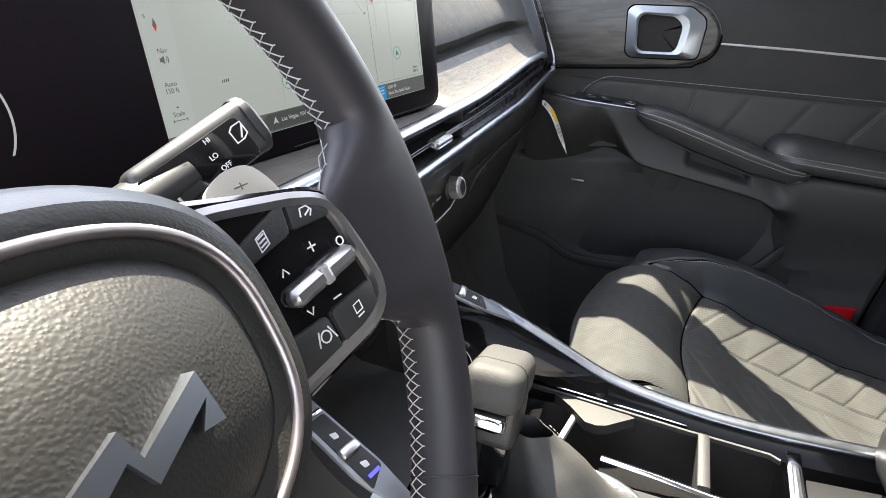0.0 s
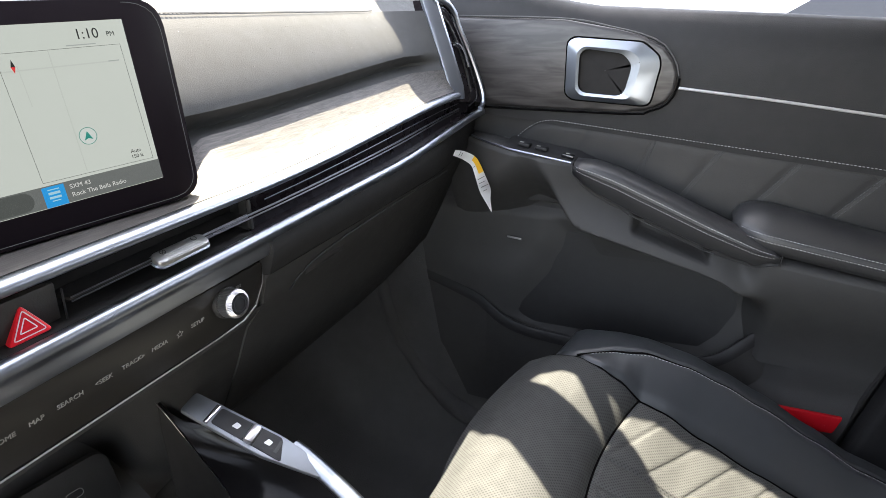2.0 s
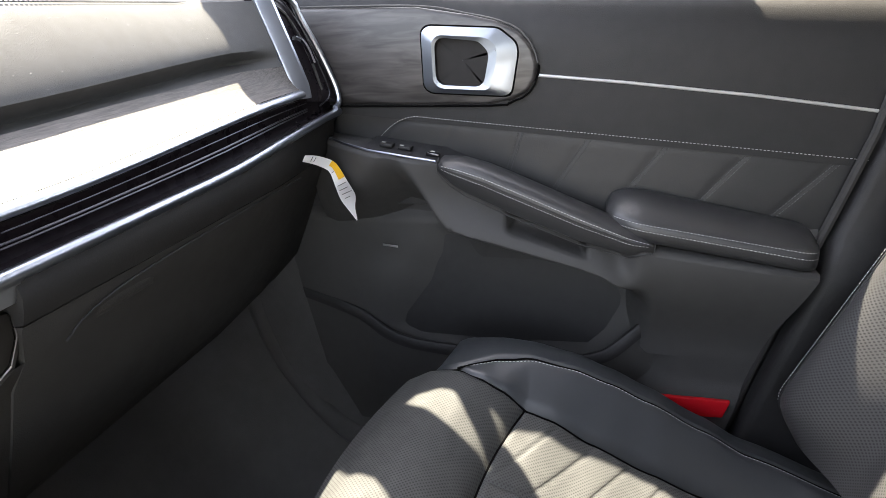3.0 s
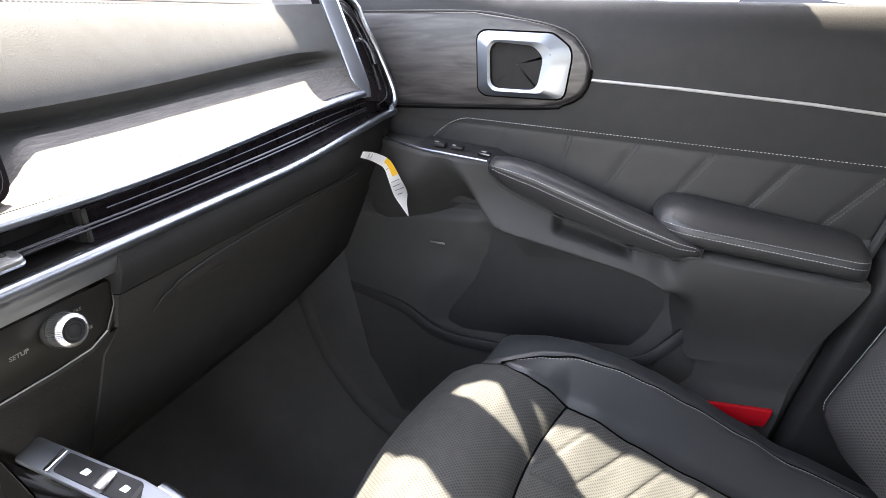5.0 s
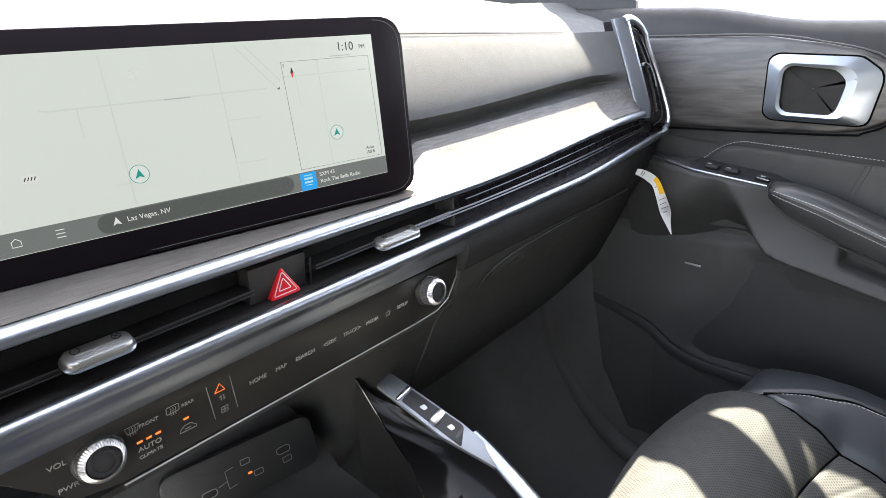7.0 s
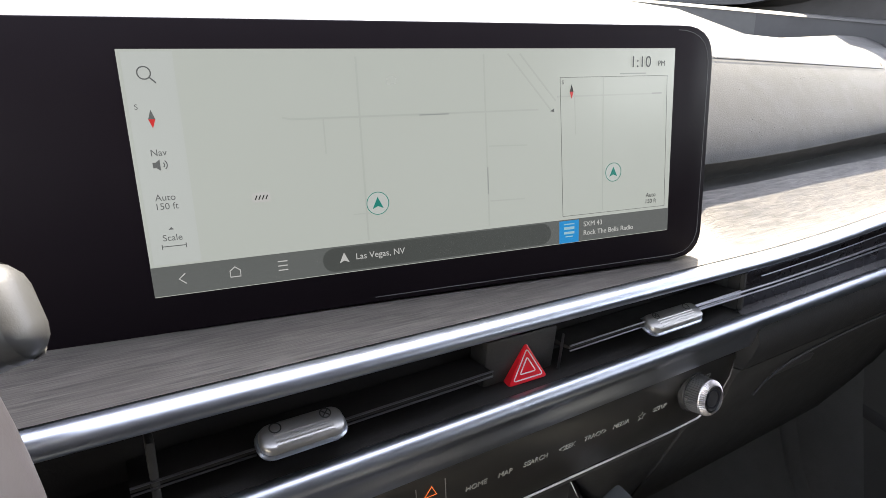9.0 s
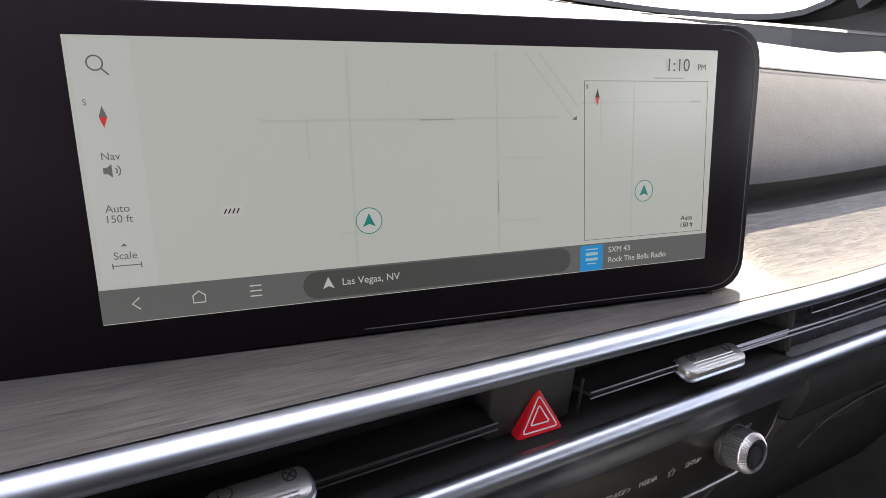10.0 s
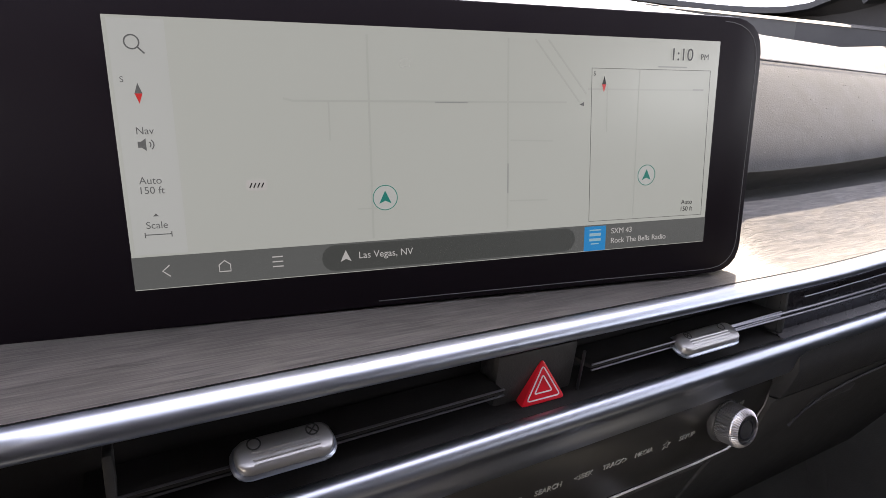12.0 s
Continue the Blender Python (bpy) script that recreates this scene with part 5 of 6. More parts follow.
def side_seam(y):
    """Half width of the front panel and the quilted centre."""
    return along([(0.03, 0.158), (0.0, 0.154), (-0.024, 0.145), (-0.045, 0.142), (-0.6, 0.142)], y)


def crest_seam(y):
    """Half width at the seam along the bolster's crest."""
    return along([(0.03, 0.159), (0.0, 0.157), (-0.028, 0.173), (-0.054, 0.184), (-0.10, 0.195), (-0.2, 0.200), (-0.35, 0.207), (-0.6, 0.207)], y)


front = []
for i, q in enumerate([-0.10, -0.055, -0.02, 0.0, 0.006, 0.012, 0.02, 0.03, 0.04, 0.05, 0.06, 0.07, 0.08, 0.09, 0.10, 0.11, 0.12, 0.13, 0.14, 0.15, 0.156, 0.160]):
    row = []
    for k in span(-1, 1, 49):
        w = side_seam(cross_seam(0.142) + 0.165 - max(q, 0.0))
        u = beside(1 if k > 0 else -1, abs(k) * w)
        y = cross_seam(u) + 0.160 - max(q, 0.0) - (0.010 if q < -0.05 else 0.0)
        z = seat_z(u, y) + min(q, 0.0)
        d = min(y - cross_seam(u), w * (1 - abs(k)))
        row.append((CX + u, y, z - 0.006 * math.exp(-(max(d, 0) / 0.0045) ** 2)))
    front.append(row)
part("cushion_front", loft(front), PERF, seat, "perforated leather front of the cushion", 60)
ins = [[(CX + u, mix(cross_seam(u), -0.50, t), seat_z(u, mix(cross_seam(u), -0.50, t)) - quilting(u, mix(cross_seam(u), -0.50, t))) for u in span(-0.142 / NARROW, 0.142, 125)] for t in span(0, 1, 190)]
part("cushion_centre", loft(ins), PERFSEAT, seat, "quilted perforated leather centre", 60)


def on_seat(u, y, lift=0.0004):
    return (CX + u, y, seat_z(u, y) - quilting(u, y) + lift)


for s in (-1, 1):
    for k in range(1, 9):
        for d in (-0.0032, 0.0032):
            pts = []
            for a in span(0.003, 0.116, 16):
                y = cross_seam(0.05) - 0.046 * k - 0.62 * a + d
                if y < cross_seam(0.142) - 0.004:
                    pts.append(on_seat(beside(s, 0.020 + a), y))
            if len(pts) > 3:
                part("quilt_stitching", stitches(pts, 0.0040, 0.0026, 0.00045), SEATTHREAD, seat)
    bol = []
    for y in span(0.004, -0.50, 95):
        w, c = side_seam(y), crest_seam(y)
        bol.append([(CX + beside(s, u), y, seat_z(beside(s, u), y) - 0.006 * math.exp(-((u - w) / 0.004) ** 2) - 0.004 * math.exp(-((u - c) / 0.003) ** 2)) for u in span(w, c, 18)])
    part("cushion_bolster", loft(bol), BOLSTER, seat, "smooth leather inner bolster", 60)
    part("bolster_piping", sweep([(CX + beside(s, side_seam(y)), y, seat_z(beside(s, side_seam(y)), y) - 0.0046) for y in span(0.10, -0.50, 84)], ring(0.0013, 6)), GAPBLACK, seat)
    sid = []
    for y in [0.120, 0.114, 0.106, 0.096, 0.084, 0.07, 0.05] + span(0.03, -0.52, 50):
        k = ease((0.122 - y) / 0.045) ** 0.5
        c = crest_seam(y)
        row = []
        for u in span(c, 0.285, 22):
            f = c + (u - c) * mix(0.25, 1.0, k)
            row.append((CX + beside(s, f), y * (0.70 if y > 0 else 1.0) - 0.4 * max(0.0, y - 0.02) * ((u - c) / 0.09), mix(0.30, seat_z(beside(s, u), min(y, 0.105)), k) - 0.004 * math.exp(-((u - c) / 0.003) ** 2)))
        row.append((row[-1][0] - s * 0.006, row[-1][1], 0.18))
        sid.append([(max(q[0], 0.578), q[1], q[2]) for q in row])
    part("side_bolster", loft(sid), BOLSTER, seat, "smooth leather side bolster", 60)
    part("bolster_stitching", stitches([(CX + beside(s, crest_seam(y) - 0.0050), y, seat_z(beside(s, crest_seam(y) - 0.0050), y) - 0.0004) for y in span(-0.02, -0.50, 70)], 0.0050, 0.0030, 0.0007), THREAD, seat)
    part("bolster_seam", sweep([(CX + beside(s, crest_seam(y)), y, seat_z(beside(s, crest_seam(y)), y) - 0.0024) for y in span(0.0, -0.50, 70)], ring(0.0013, 6)), GAPBLACK, seat)
    part("band_stitching", stitches([on_seat(beside(s, 0.0245), y) for y in span(cross_seam(0) - 0.004, -0.49, 60)], 0.0042, 0.0028, 0.0004), SEATTHREAD, seat)
part("cross_piping", sweep([(CX + u, cross_seam(u), seat_z(u, cross_seam(u)) - 0.0046) for u in span(-0.142 / NARROW, 0.142, 40)], ring(0.0014, 6)), GAPBLACK, seat)
part("seat_base", block(pose(CX, -0.2, 0.15), 0.46, 0.50, 0.20, 0.03, 3), PLASTIC, seat)


# backrest: leaning, with deep side bolsters
def back_at(u, h):
    """A place on the backrest's face, u beside its middle and h above its foot."""
    a = abs(u)
    b = 0.0 if a < 0.14 else 0.075 * ease((a - 0.14) / 0.11)
    if a > 0.255:
        b -= 0.05 * ((a - 0.255) / 0.04) ** 2
    y = -0.472 - 0.36 * h + b * ease(h / 0.12 + 0.4)
    return Vector((CX + u * (1 - 0.10 * h), y, 0.30 + h))


backs = [[back_at(u, h) for u in span(-0.30, 0.30, 61)] for h in span(0.0, 0.60, 40)]
part("backrest", loft(backs), PERFBACK, seat, "perforated leather backrest", 60)
part("back_side", slab(loft([[back_at(0.30, h), back_at(0.31, h) + Vector((0.01, -0.04, 0)), back_at(0.31, h) + Vector((0.0, -0.14, 0))] for h in span(0.0, 0.60, 20)]), 0.004, (-1, 0, 0)), LEATHER, seat)
for s in (-1, 1):
    part("back_stitching", stitches([back_at(s * 0.262, h) + Vector((0, 0.0015, 0.001)) for h in span(0.05, 0.58, 40)], 0.0052, 0.0034, 0.0006, (0, 1, 0.4)), THREAD, seat)
    part("back_seam", sweep([back_at(s * 0.256, h) + Vector((0, 0.0, 0.0)) for h in span(0.03, 0.59, 40)], ring(0.0011, 6), (0, 1, 0)), DARK, seat)

# ---- centre console ----
# piano black with reflectance cut, to dim the sky's reflection on the console
GLOSS2 = material("low_sheen_piano_black", (0.010, 0.0095, 0.010), 0.11, 0, 0, 1, 0.05, 0, 1.18)
console = thing("centre_console", (0.44, -0.05, 0.02), "centre console in gloss black with silver rails and cup holders", "console")
RR = [(0.570, 0.259, 0.567), (0.581, 0.235, 0.552), (0.590, 0.207, 0.536), (0.594, 0.175, 0.522), (0.588, 0.135, 0.506), (0.578, 0.085, 0.485), (0.565, 0.032, 0.466), (0.553, -0.03, 0.456), (0.544, -0.093, 0.451), (0.539, -0.17, 0.449), (0.537, -0.26, 0.447)]
rail = spline(RR, 42)


def mirror(p):
    return Vector((0.876 - p[0], p[1], p[2]))


for right in (True, False):
    pts = rail if right else [mirror(p) for p in rail]
    s = 1 if right else -1
    r = part("side_rail", sweep(pts[7:], ring(0.0085, 16, 0.55)), RAIL, console, "polished silver rail")
    # outer skin and gloss inner band under the rail
    part("side_skin", loft([[p + Vector((0.004 * s, 0, -0.004)), p + Vector((0.010 * s, 0, -0.04)), Vector((p.x + 0.012 * s, p.y, 0.24)), Vector((p.x + 0.012 * s, p.y, 0.02))] for p in pts]), PLASTIC, console)
    wide = lambda y: mix(0.55, 1.5, ease((y - 0.02) / 0.12))
    part("gloss_band", loft([[p + Vector((-0.004 * s, 0, -0.003)), p + Vector((-0.008 * s * wide(p.y), 0, -0.012 * wide(p.y))), p + Vector((-0.018 * s * wide(p.y), 0, -0.030 * wide(p.y))), p + Vector((-0.026 * s * wide(p.y), 0, -0.040 * wide(p.y)))] for p in pts[19:]]), GLOSS2, console, "piano-black inner band")
    # switch pod at the rail's tip
    m = axes(Vector(pts[0]).lerp(pts[9], 0.50) + Vector((-0.006 * s, 0, 0.003)), Vector(pts[9]) - Vector(pts[0]), (-1 * s * s, 0.0, 0))
    if m.col[2].z < 0:
        m = axes(m.translation, Vector(pts[9]) - Vector(pts[0]), (1, 0, 0))
    L = (Vector(pts[9]) - Vector(pts[0])).length
    pod = part("switch_pod", plate(softened([(-L * 0.54, -0.0115), (L * 0.15, -0.0145), (L * 0.40, -0.0100), (L * 0.62, -0.0060), (L * 0.62, 0.0075), (L * 0.20, 0.0135), (-L * 0.54, 0.0120)], 0.004, 3), m @ pose(0, 0, -0.0025), 0.0035, 0.0014), POD, console, "satin silver switch pod")
    part("switch_plate", plate(softened([(-L * 0.30, -0.0090), (L * 0.30, -0.0112), (L * 0.22, 0.0104), (-L * 0.30, 0.0092)], 0.003, 3), m @ pose(0, 0, 0.0005), 0.0014, 0.0005), DARK, pod)
    part("rocker", block(m @ pose(L * 0.01, -0.001, 0.003), 0.009, 0.019, 0.006, 0.002), FACERING, pod, "chrome rocker switch")
    for d in (-0.13, 0.14):
        part("heat_icon", plate(softened([(-0.003, -0.003), (0.003, -0.003), (0.004, 0.002), (-0.001, 0.003)], 0.001, 2), m @ pose(L * d, 0, 0.002), 0.0002), WHITEPRINT, pod)
    part("pod_edge", block(m @ pose(-L * 0.33, -0.001, 0.002), 0.004, 0.021, 0.0015, 0.0005), CHROME, pod)
    part("level_light", block(m @ pose(L * 0.225, 0, 0.0021), 0.003, 0.013, 0.0004, 0), BLUELED if not right else INK, pod)

# deck with its openings: cup holders and storage
deckz = lambda y: mix(0.445, 0.425, ease((0.12 - y) / 0.3))
part("deck", slab(loft([[(x, y, deckz(y) - 0.012) for x in (0.325, 0.34, 0.44, 0.53, 0.548)] for y in (0.20, 0.15, 0.10)]), 0.01, (0, 0, -1)), GLOSS, console)


def frame_bar(name, pts, w, h, mat, label=""):
    part(name, sweep(pts, [(w / 2, -h), (w / 2, -0.001), (w / 2 - 0.0015, 0), (-w / 2 + 0.0015, 0), (-w / 2, -0.001), (-w / 2, -h)]), mat, console, label)


inner = [(0.500, 0.146, 0.447), (0.545, 0.1475, 0.447), (0.5555, 0.142, 0.447), (0.560, 0.126, 0.4465), (0.551, 0.06, 0.4435), (0.535, -0.05, 0.4385), (0.526, -0.125, 0.4355), (0.520, -0.134, 0.435)]
frame_bar("holder_line", [(p[0] + 0.005, p[1], p[2] + 0.002) for p in inner[:6]], 0.0025, 0.006, CHROME, "thin silver line beside the cup holders")
frame_bar("holder_frame", inner, 0.0032, 0.006, PLASTIC, "edge of the cup holders")
frame_bar("cross_bar", [(0.532, -0.146, 0.437), (0.47, -0.140, 0.4365), (0.36, -0.140, 0.4365)], 0.013, 0.02, CHROME, "chrome cross bar")
frame_bar("holder_divider", [(0.536, -0.066, 0.438), (0.459, -0.062, 0.438)], 0.011, 0.06, PLASTIC)
frame_bar("chrome_line", [(0.464, 0.030, 0.443), (0.457, -0.024, 0.440), (0.449, -0.067, 0.438), (0.440, -0.14, 0.435)], 0.008, 0.02, CHROME, "chrome line beside the cup holders")
bms = bmesh.new()
bms.faces.new([bms.verts.new((x, y, z)) for x, y, z in ((0.553, 0.090, 0.4420), (0.536, 0.070, 0.4405), (0.517, 0.052, 0.4385), (0.515, 0.040, 0.4380), (0.518, 0.030, 0.4378), (0.539, 0.002, 0.4378), (0.543, 0.012, 0.4385))])
part("holder_shelf", slab(bms, 0.012, (0, 0, -1)), PLASTIC, console, "sunlit shelf in the cup holder")
part("holder_well", loft([[(0.550, y, 0.430), (0.546, y, 0.30), (0.45, y, 0.29), (0.444, y, 0.43)] for y in (0.13, 0.05, -0.05, -0.14)]), WELL, console, "deep dark cup holders")
part("cup_grip", sweep([(0.506, 0.075, 0.418), (0.535, 0.064, 0.430)], ring(0.0040, 8)), KNURL, console, "small grip tab in the cup holder")
part("gloss_deck", loft([[(p[0] + 0.007, p[1], p[2] + 0.001), (p[0] + 0.011, p[1] + 0.001, p[2] + 0.006)] for p in inner[:6]]), GLOSS, console)
part("left_deck", slab(loft([[(0.325, y, deckz(y) + 0.004), (0.36, y, deckz(y) + 0.010), (0.40, y, deckz(y) + 0.008), (0.436, y, deckz(y))] for y in (0.06, 0.0, -0.07, -0.14)]), 0.02, (0, 0, -1)), PLASTIC, console)
part("rear_bin", slab(loft([[(0.34, y, 0.425), (0.37, y, 0.40), (0.48, y, 0.40), (0.51, y, 0.425)] for y in (-0.155, -0.19, -0.23)]), 0.02, (0, 0, -1)), DARK, console)
lid = part("armrest_lid", block(pose(0.44, -0.340, 0.470), 0.205, 0.27, 0.08, 0.028, 4), LEATHER, console, "padded black leather armrest lid, sunlit")
part("armrest_box", block(pose(0.44, -0.36, 0.30), 0.18, 0.25, 0.27, 0.01), PLASTIC, console)
# front tray with its charging ports
part("front_tray", loft([[(x, 0.40, 0.53), (x, 0.365, 0.46), (x, 0.34, 0.437), (x, 0.25, 0.425), (x, 0.18, 0.425)] for x in (0.32, 0.38, 0.46, 0.53, 0.555)]), TRAY, console, "dark front storage tray")
edge_line = spline([(0.559, 0.300, 0.562), (0.559, 0.290, 0.552), (0.558, 0.262, 0.522), (0.547, 0.222, 0.505), (0.533, 0.193, 0.495), (0.522, 0.180, 0.490), (0.500, 0.172, 0.484), (0.46, 0.170, 0.480)], 24)
part("tray_wall", slab(loft([[p + Vector((0.001, 0, -0.001)), p + Vector((-0.002, 0, -0.03)), Vector((p.x - 0.004, p.y, 0.424))] for p in edge_line]), 0.003, (1, 0, 0)), SLOTBLACK, console, "dark side wall of the tray")
part("tray_edge", sweep(edge_line, ring(0.0007, 6)), GLOSS, console, "thin silver line round the tray")
inboard = edge_line[1:17] + [Vector(p) for p in ((0.545, 0.168, 0.484), (0.553, 0.152, 0.477), (0.558, 0.134, 0.464), (0.560, 0.112, 0.450), (0.556, 0.085, 0.4455))]
flank = [rail[3 + i] for i in range(21)]
part("console_flank", loft([[e + Vector((0.001, 0, -0.0005)), e.lerp(f, 0.25) + Vector((0, 0, -0.010)), e.lerp(f, 0.60) + Vector((0, 0, -0.014)), e.lerp(f, 0.85) + Vector((0, 0, -0.010)), f + Vector((-0.004, 0, -0.004))] for e, f in zip(inboard, flank)]), GLOSS2, console, "piano-black console flank")
part("console_top", loft([[Vector((x, mix(edge_line[20].y, 0.165, 0.5), 0.486)), Vector((x, 0.15, 0.478)), Vector((x, 0.13, 0.462)), Vector((x, 0.125, 0.440))] for x in (0.33, 0.44, 0.50, 0.53, 0.556, 0.572)]), GLOSS2, console, "piano-black top ahead of the shifter")
UM = axes((0.455, 0.352, 0.492), (1, -0.22, 0.02), (0, 0.25, 1))
part("port_panel", plate(rounded(0.15, 0.055, 0.012), UM @ pose(0, 0, -0.012), 0.008, 0.002), PLASTIC, console, "charging port panel")
for x, z in ((-0.036, -0.006), (0.040, 0.003)):
    part("port", plate(rounded(0.013, 0.006, 0.0028), UM @ pose(x, z, -0.004), 0.0012, 0.0004), DARK, console)
    part("port_ring", line(rounded(0.014, 0.007, 0.003), UM @ pose(x, z, -0.003), 0.0006, 0.0002, True), PRINT, console)
for pts in ([(-0.027, -0.004), (-0.018, -0.002), (-0.018, 0.008), (-0.010, 0.009)], [(-0.018, -0.002), (-0.018, -0.010), (-0.010, -0.009)]):
    part("port_print", line(pts, UM @ pose(0, 0, -0.0038), 0.0006, 0.0002), PRINT, console)
for x, z in ((0.002, 0.009), (0.012, -0.007), (0.042, -0.008)):
    part("port_print", line(rounded(0.009, 0.0055, 0.001), UM @ pose(x, z, -0.0038), 0.0006, 0.0002, True), PRINT, console)
part("port_light", block(UM @ pose(0.004, -0.004, -0.0036), 0.004, 0.002, 0.0004, 0), ORANGE, console, "orange port light")

# ---- shift lever ----
shifter = thing("shift_lever", (0.405, 0.085, 0.44), "shift lever with a squared leather head, sunlit, in a leather boot", "shift lever")
HS = axes((0.394, 0.112, 0.5655), (0.95, 0.02, -0.28), (-0.05, 1, 0.12))
head = part("head", block(HS, 0.076, 0.048, 0.038, 0.012, 4), SEATSKIN, shifter, "squared smooth head")
part("head_side", block(HS @ pose(0.010, -0.004, -0.034), 0.050, 0.036, 0.045, 0.008, 3), PLASTIC, shifter)
part("head_seam", sweep([HS @ Vector((-0.012, p[0] * 1.004, p[1] * 1.004)) for p in rounded(0.048, 0.038, 0.012)], ring(0.0006, 5), (1, 0, 0), True), DARK, head)
part("release_button", block(HS @ pose(-0.030, -0.002, -0.026), 0.016, 0.028, 0.013, 0.004, 3), CHROME, shifter, "chrome release button")
part("stem", block(HS @ pose(0.012, -0.004, -0.070), 0.022, 0.024, 0.06, 0.006), GLOSS, shifter)
boot = []
for k in range(9):
    t = k / 8
    w = mix(0.016, 0.055, t ** 1.3)
    c = Vector((mix(0.408, 0.40, t), mix(0.090, 0.05, t), mix(0.510, 0.435, t)))
    boot.append([c + Vector((w * math.cos(a) * 0.8 * (1 + 0.12 * math.cos(4 * a)), w * math.sin(a) * 1.2 * (1 + 0.12 * math.cos(4 * a)), 0.004 * math.sin(9 * t + a))) for a in [2 * math.pi * i / 28 for i in range(28)]])
part("boot", loft(boot, True), SEATSKIN, shifter, "gathered leather boot")
for s in (-0.35, 0.15):
    part("boot_stitching", stitches([boot[k][int(14 * 2 + 28 * s / 6) % 28] + Vector((0.001, -0.001, 0.001)) for k in range(1, 9)], 0.005, 0.0034, 0.0007, (0.4, -0.4, 0.8)), THREAD, shifter)
part("boot_frame", sweep([(0.40 + 0.048 * math.cos(a), 0.05 + 0.066 * math.sin(a), 0.437) for a in [2 * math.pi * i / 32 for i in range(32)]], [(0.005, 0), (0, 0.004), (-0.005, 0), (0, -0.006)], (0, 0, 1), True), SATIN, shifter, "silver boot frame")

# ---- steering wheel ----
wheel = thing("steering_wheel", (0.05, 0.126, 0.779), "black leather steering wheel with silver-edged buttons and grey cross-stitching", "steering wheel")
WM = axes((0.050, 0.126, 0.779), (1, 0, 0), (0, 0.375, 0.927))
R = 0.1715
RM = axes((0.0649, 0.1177, 0.7564), (1, 0, 0), (0, 0.281, 0.960))    # the rim lies a little flatter than the hub


def web(a):
    """Leather that reaches in from the rim to the spokes."""
    a = (a + 180) % 360 - 180
    if abs(a) > 90:
        a = 180 - a if a > 0 else -180 - a
    return 0.036 * ease((a + 16) / 7) * ease((20 - a) / 7)


def rim_point(a, b, k=1.0):
    """A place on the rim: a degrees round the wheel, b degrees round the section."""
    c, s = math.cos(radians(b)), math.sin(radians(b))
    r = R + 0.0143 * k * c - (web(a) if c < -0.2 else 0.0) * min(1.0, -1.25 * (c + 0.2))
    return RM @ Vector((r * math.cos(radians(a)), r * math.sin(radians(a)), 0.0158 * k * s * (1 - (0.25 if web(a) > 0.02 and c < -0.5 else 0))))


rim = [[rim_point(2 * i, 15 * j) for j in range(24)] for i in range(180)]
rim.append(rim[0])
bm = loft(rim, True)
bmesh.ops.remove_doubles(bm, verts=bm.verts, dist=1e-6)
part("rim", bm, material("rim_leather", (0.024, 0.0222, 0.0258), 0.46, 0, 0.05, 1500, 0.05, 0, 1.4), wheel, "smooth leather rim")


def cross_stitch(a0, a1):
    """Laced net along the rim's inner edge."""
    bms = []
    k = int((a1 - a0) / 1.9)
    for i in range(k):
        a, b = a0 + (a1 - a0) * i / k, a0 + (a1 - a0) * (i + 1) / k
        m = (a + b) / 2
        for x, y in (((a, 224), (m, 207)), ((m, 207), (b, 191)), ((b, 224), (m, 208.5)), ((m, 208.5), (a, 191)), ((a, 224), (a, 229)), ((a, 191), (a, 187))):
            bms.append(sweep([rim_point(*x, 1.02), rim_point(*y, 1.02)], ring(0.00030, 4), (0.3, -0.8, 0.5)))
    return join(*bms)


part("rim_lacing", cross_stitch(11, 72), THREAD, wheel, "grey cross-stitched lacing")
part("rim_lacing", cross_stitch(-78, -10), THREAD, wheel, "grey cross-stitched lacing")
part("rim_joint", sweep([rim_point(-40, 15 * j, 1.01) for j in range(24)], ring(0.0005, 4), (0.3, -0.8, 0.5), True), DARK, wheel)

# hub: padded cover with a silver ring and a raised mark
GR = material("coarse_grained_vinyl", (0.015, 0.0146, 0.0135), 0.54, 0, 0, 1, 0.10, 0, 1.38)
nodes, links = GR.node_tree.nodes, GR.node_tree.links
cells = nodes.new("ShaderNodeTexVoronoi")
cells.feature, cells.inputs["Scale"].default_value = "SMOOTH_F1", 1050.0
where = nodes.new("ShaderNodeTexCoord")
links.new(where.outputs["Object"], cells.inputs["Vector"])
relief = nodes.new("ShaderNodeBump")
relief.invert = True
relief.inputs["Strength"].default_value, relief.inputs["Distance"].default_value = 0.30, 0.0006
links.new(cells.outputs["Distance"], relief.inputs["Height"])
links.new(relief.outputs[0], nodes["Principled BSDF"].inputs["Normal"])
prof = [(0.083, 0.056, -0.035), (0.0848, 0.0575, -0.012), (0.0845, 0.0572, 0.002), (0.081, 0.054, 0.011), (0.075, 0.0495, 0.0168), (0.070, 0.0455, 0.0192), (0.0665, 0.0425, 0.0185), (0.0635, 0.0395, 0.0192), (0.0610, 0.0368, 0.0172), (0.0575, 0.0335, 0.0198), (0.045, 0.026, 0.0255), (0.028, 0.016, 0.030), (0.01, 0.006, 0.0318), (0.001, 0.0006, 0.032)]


def hub_ring(a, b, z, n=72):
    """A squarish oval about the hub's middle."""
    out = []
    for i in range(n):
        c, s = math.cos(2 * math.pi * i / n), math.sin(2 * math.pi * i / n)
        out.append(WM @ Vector((a * math.copysign(abs(c) ** (2 / 2.7), c), -0.0145 + b * math.copysign(abs(s) ** (2 / 2.7), s), z)))
    return out


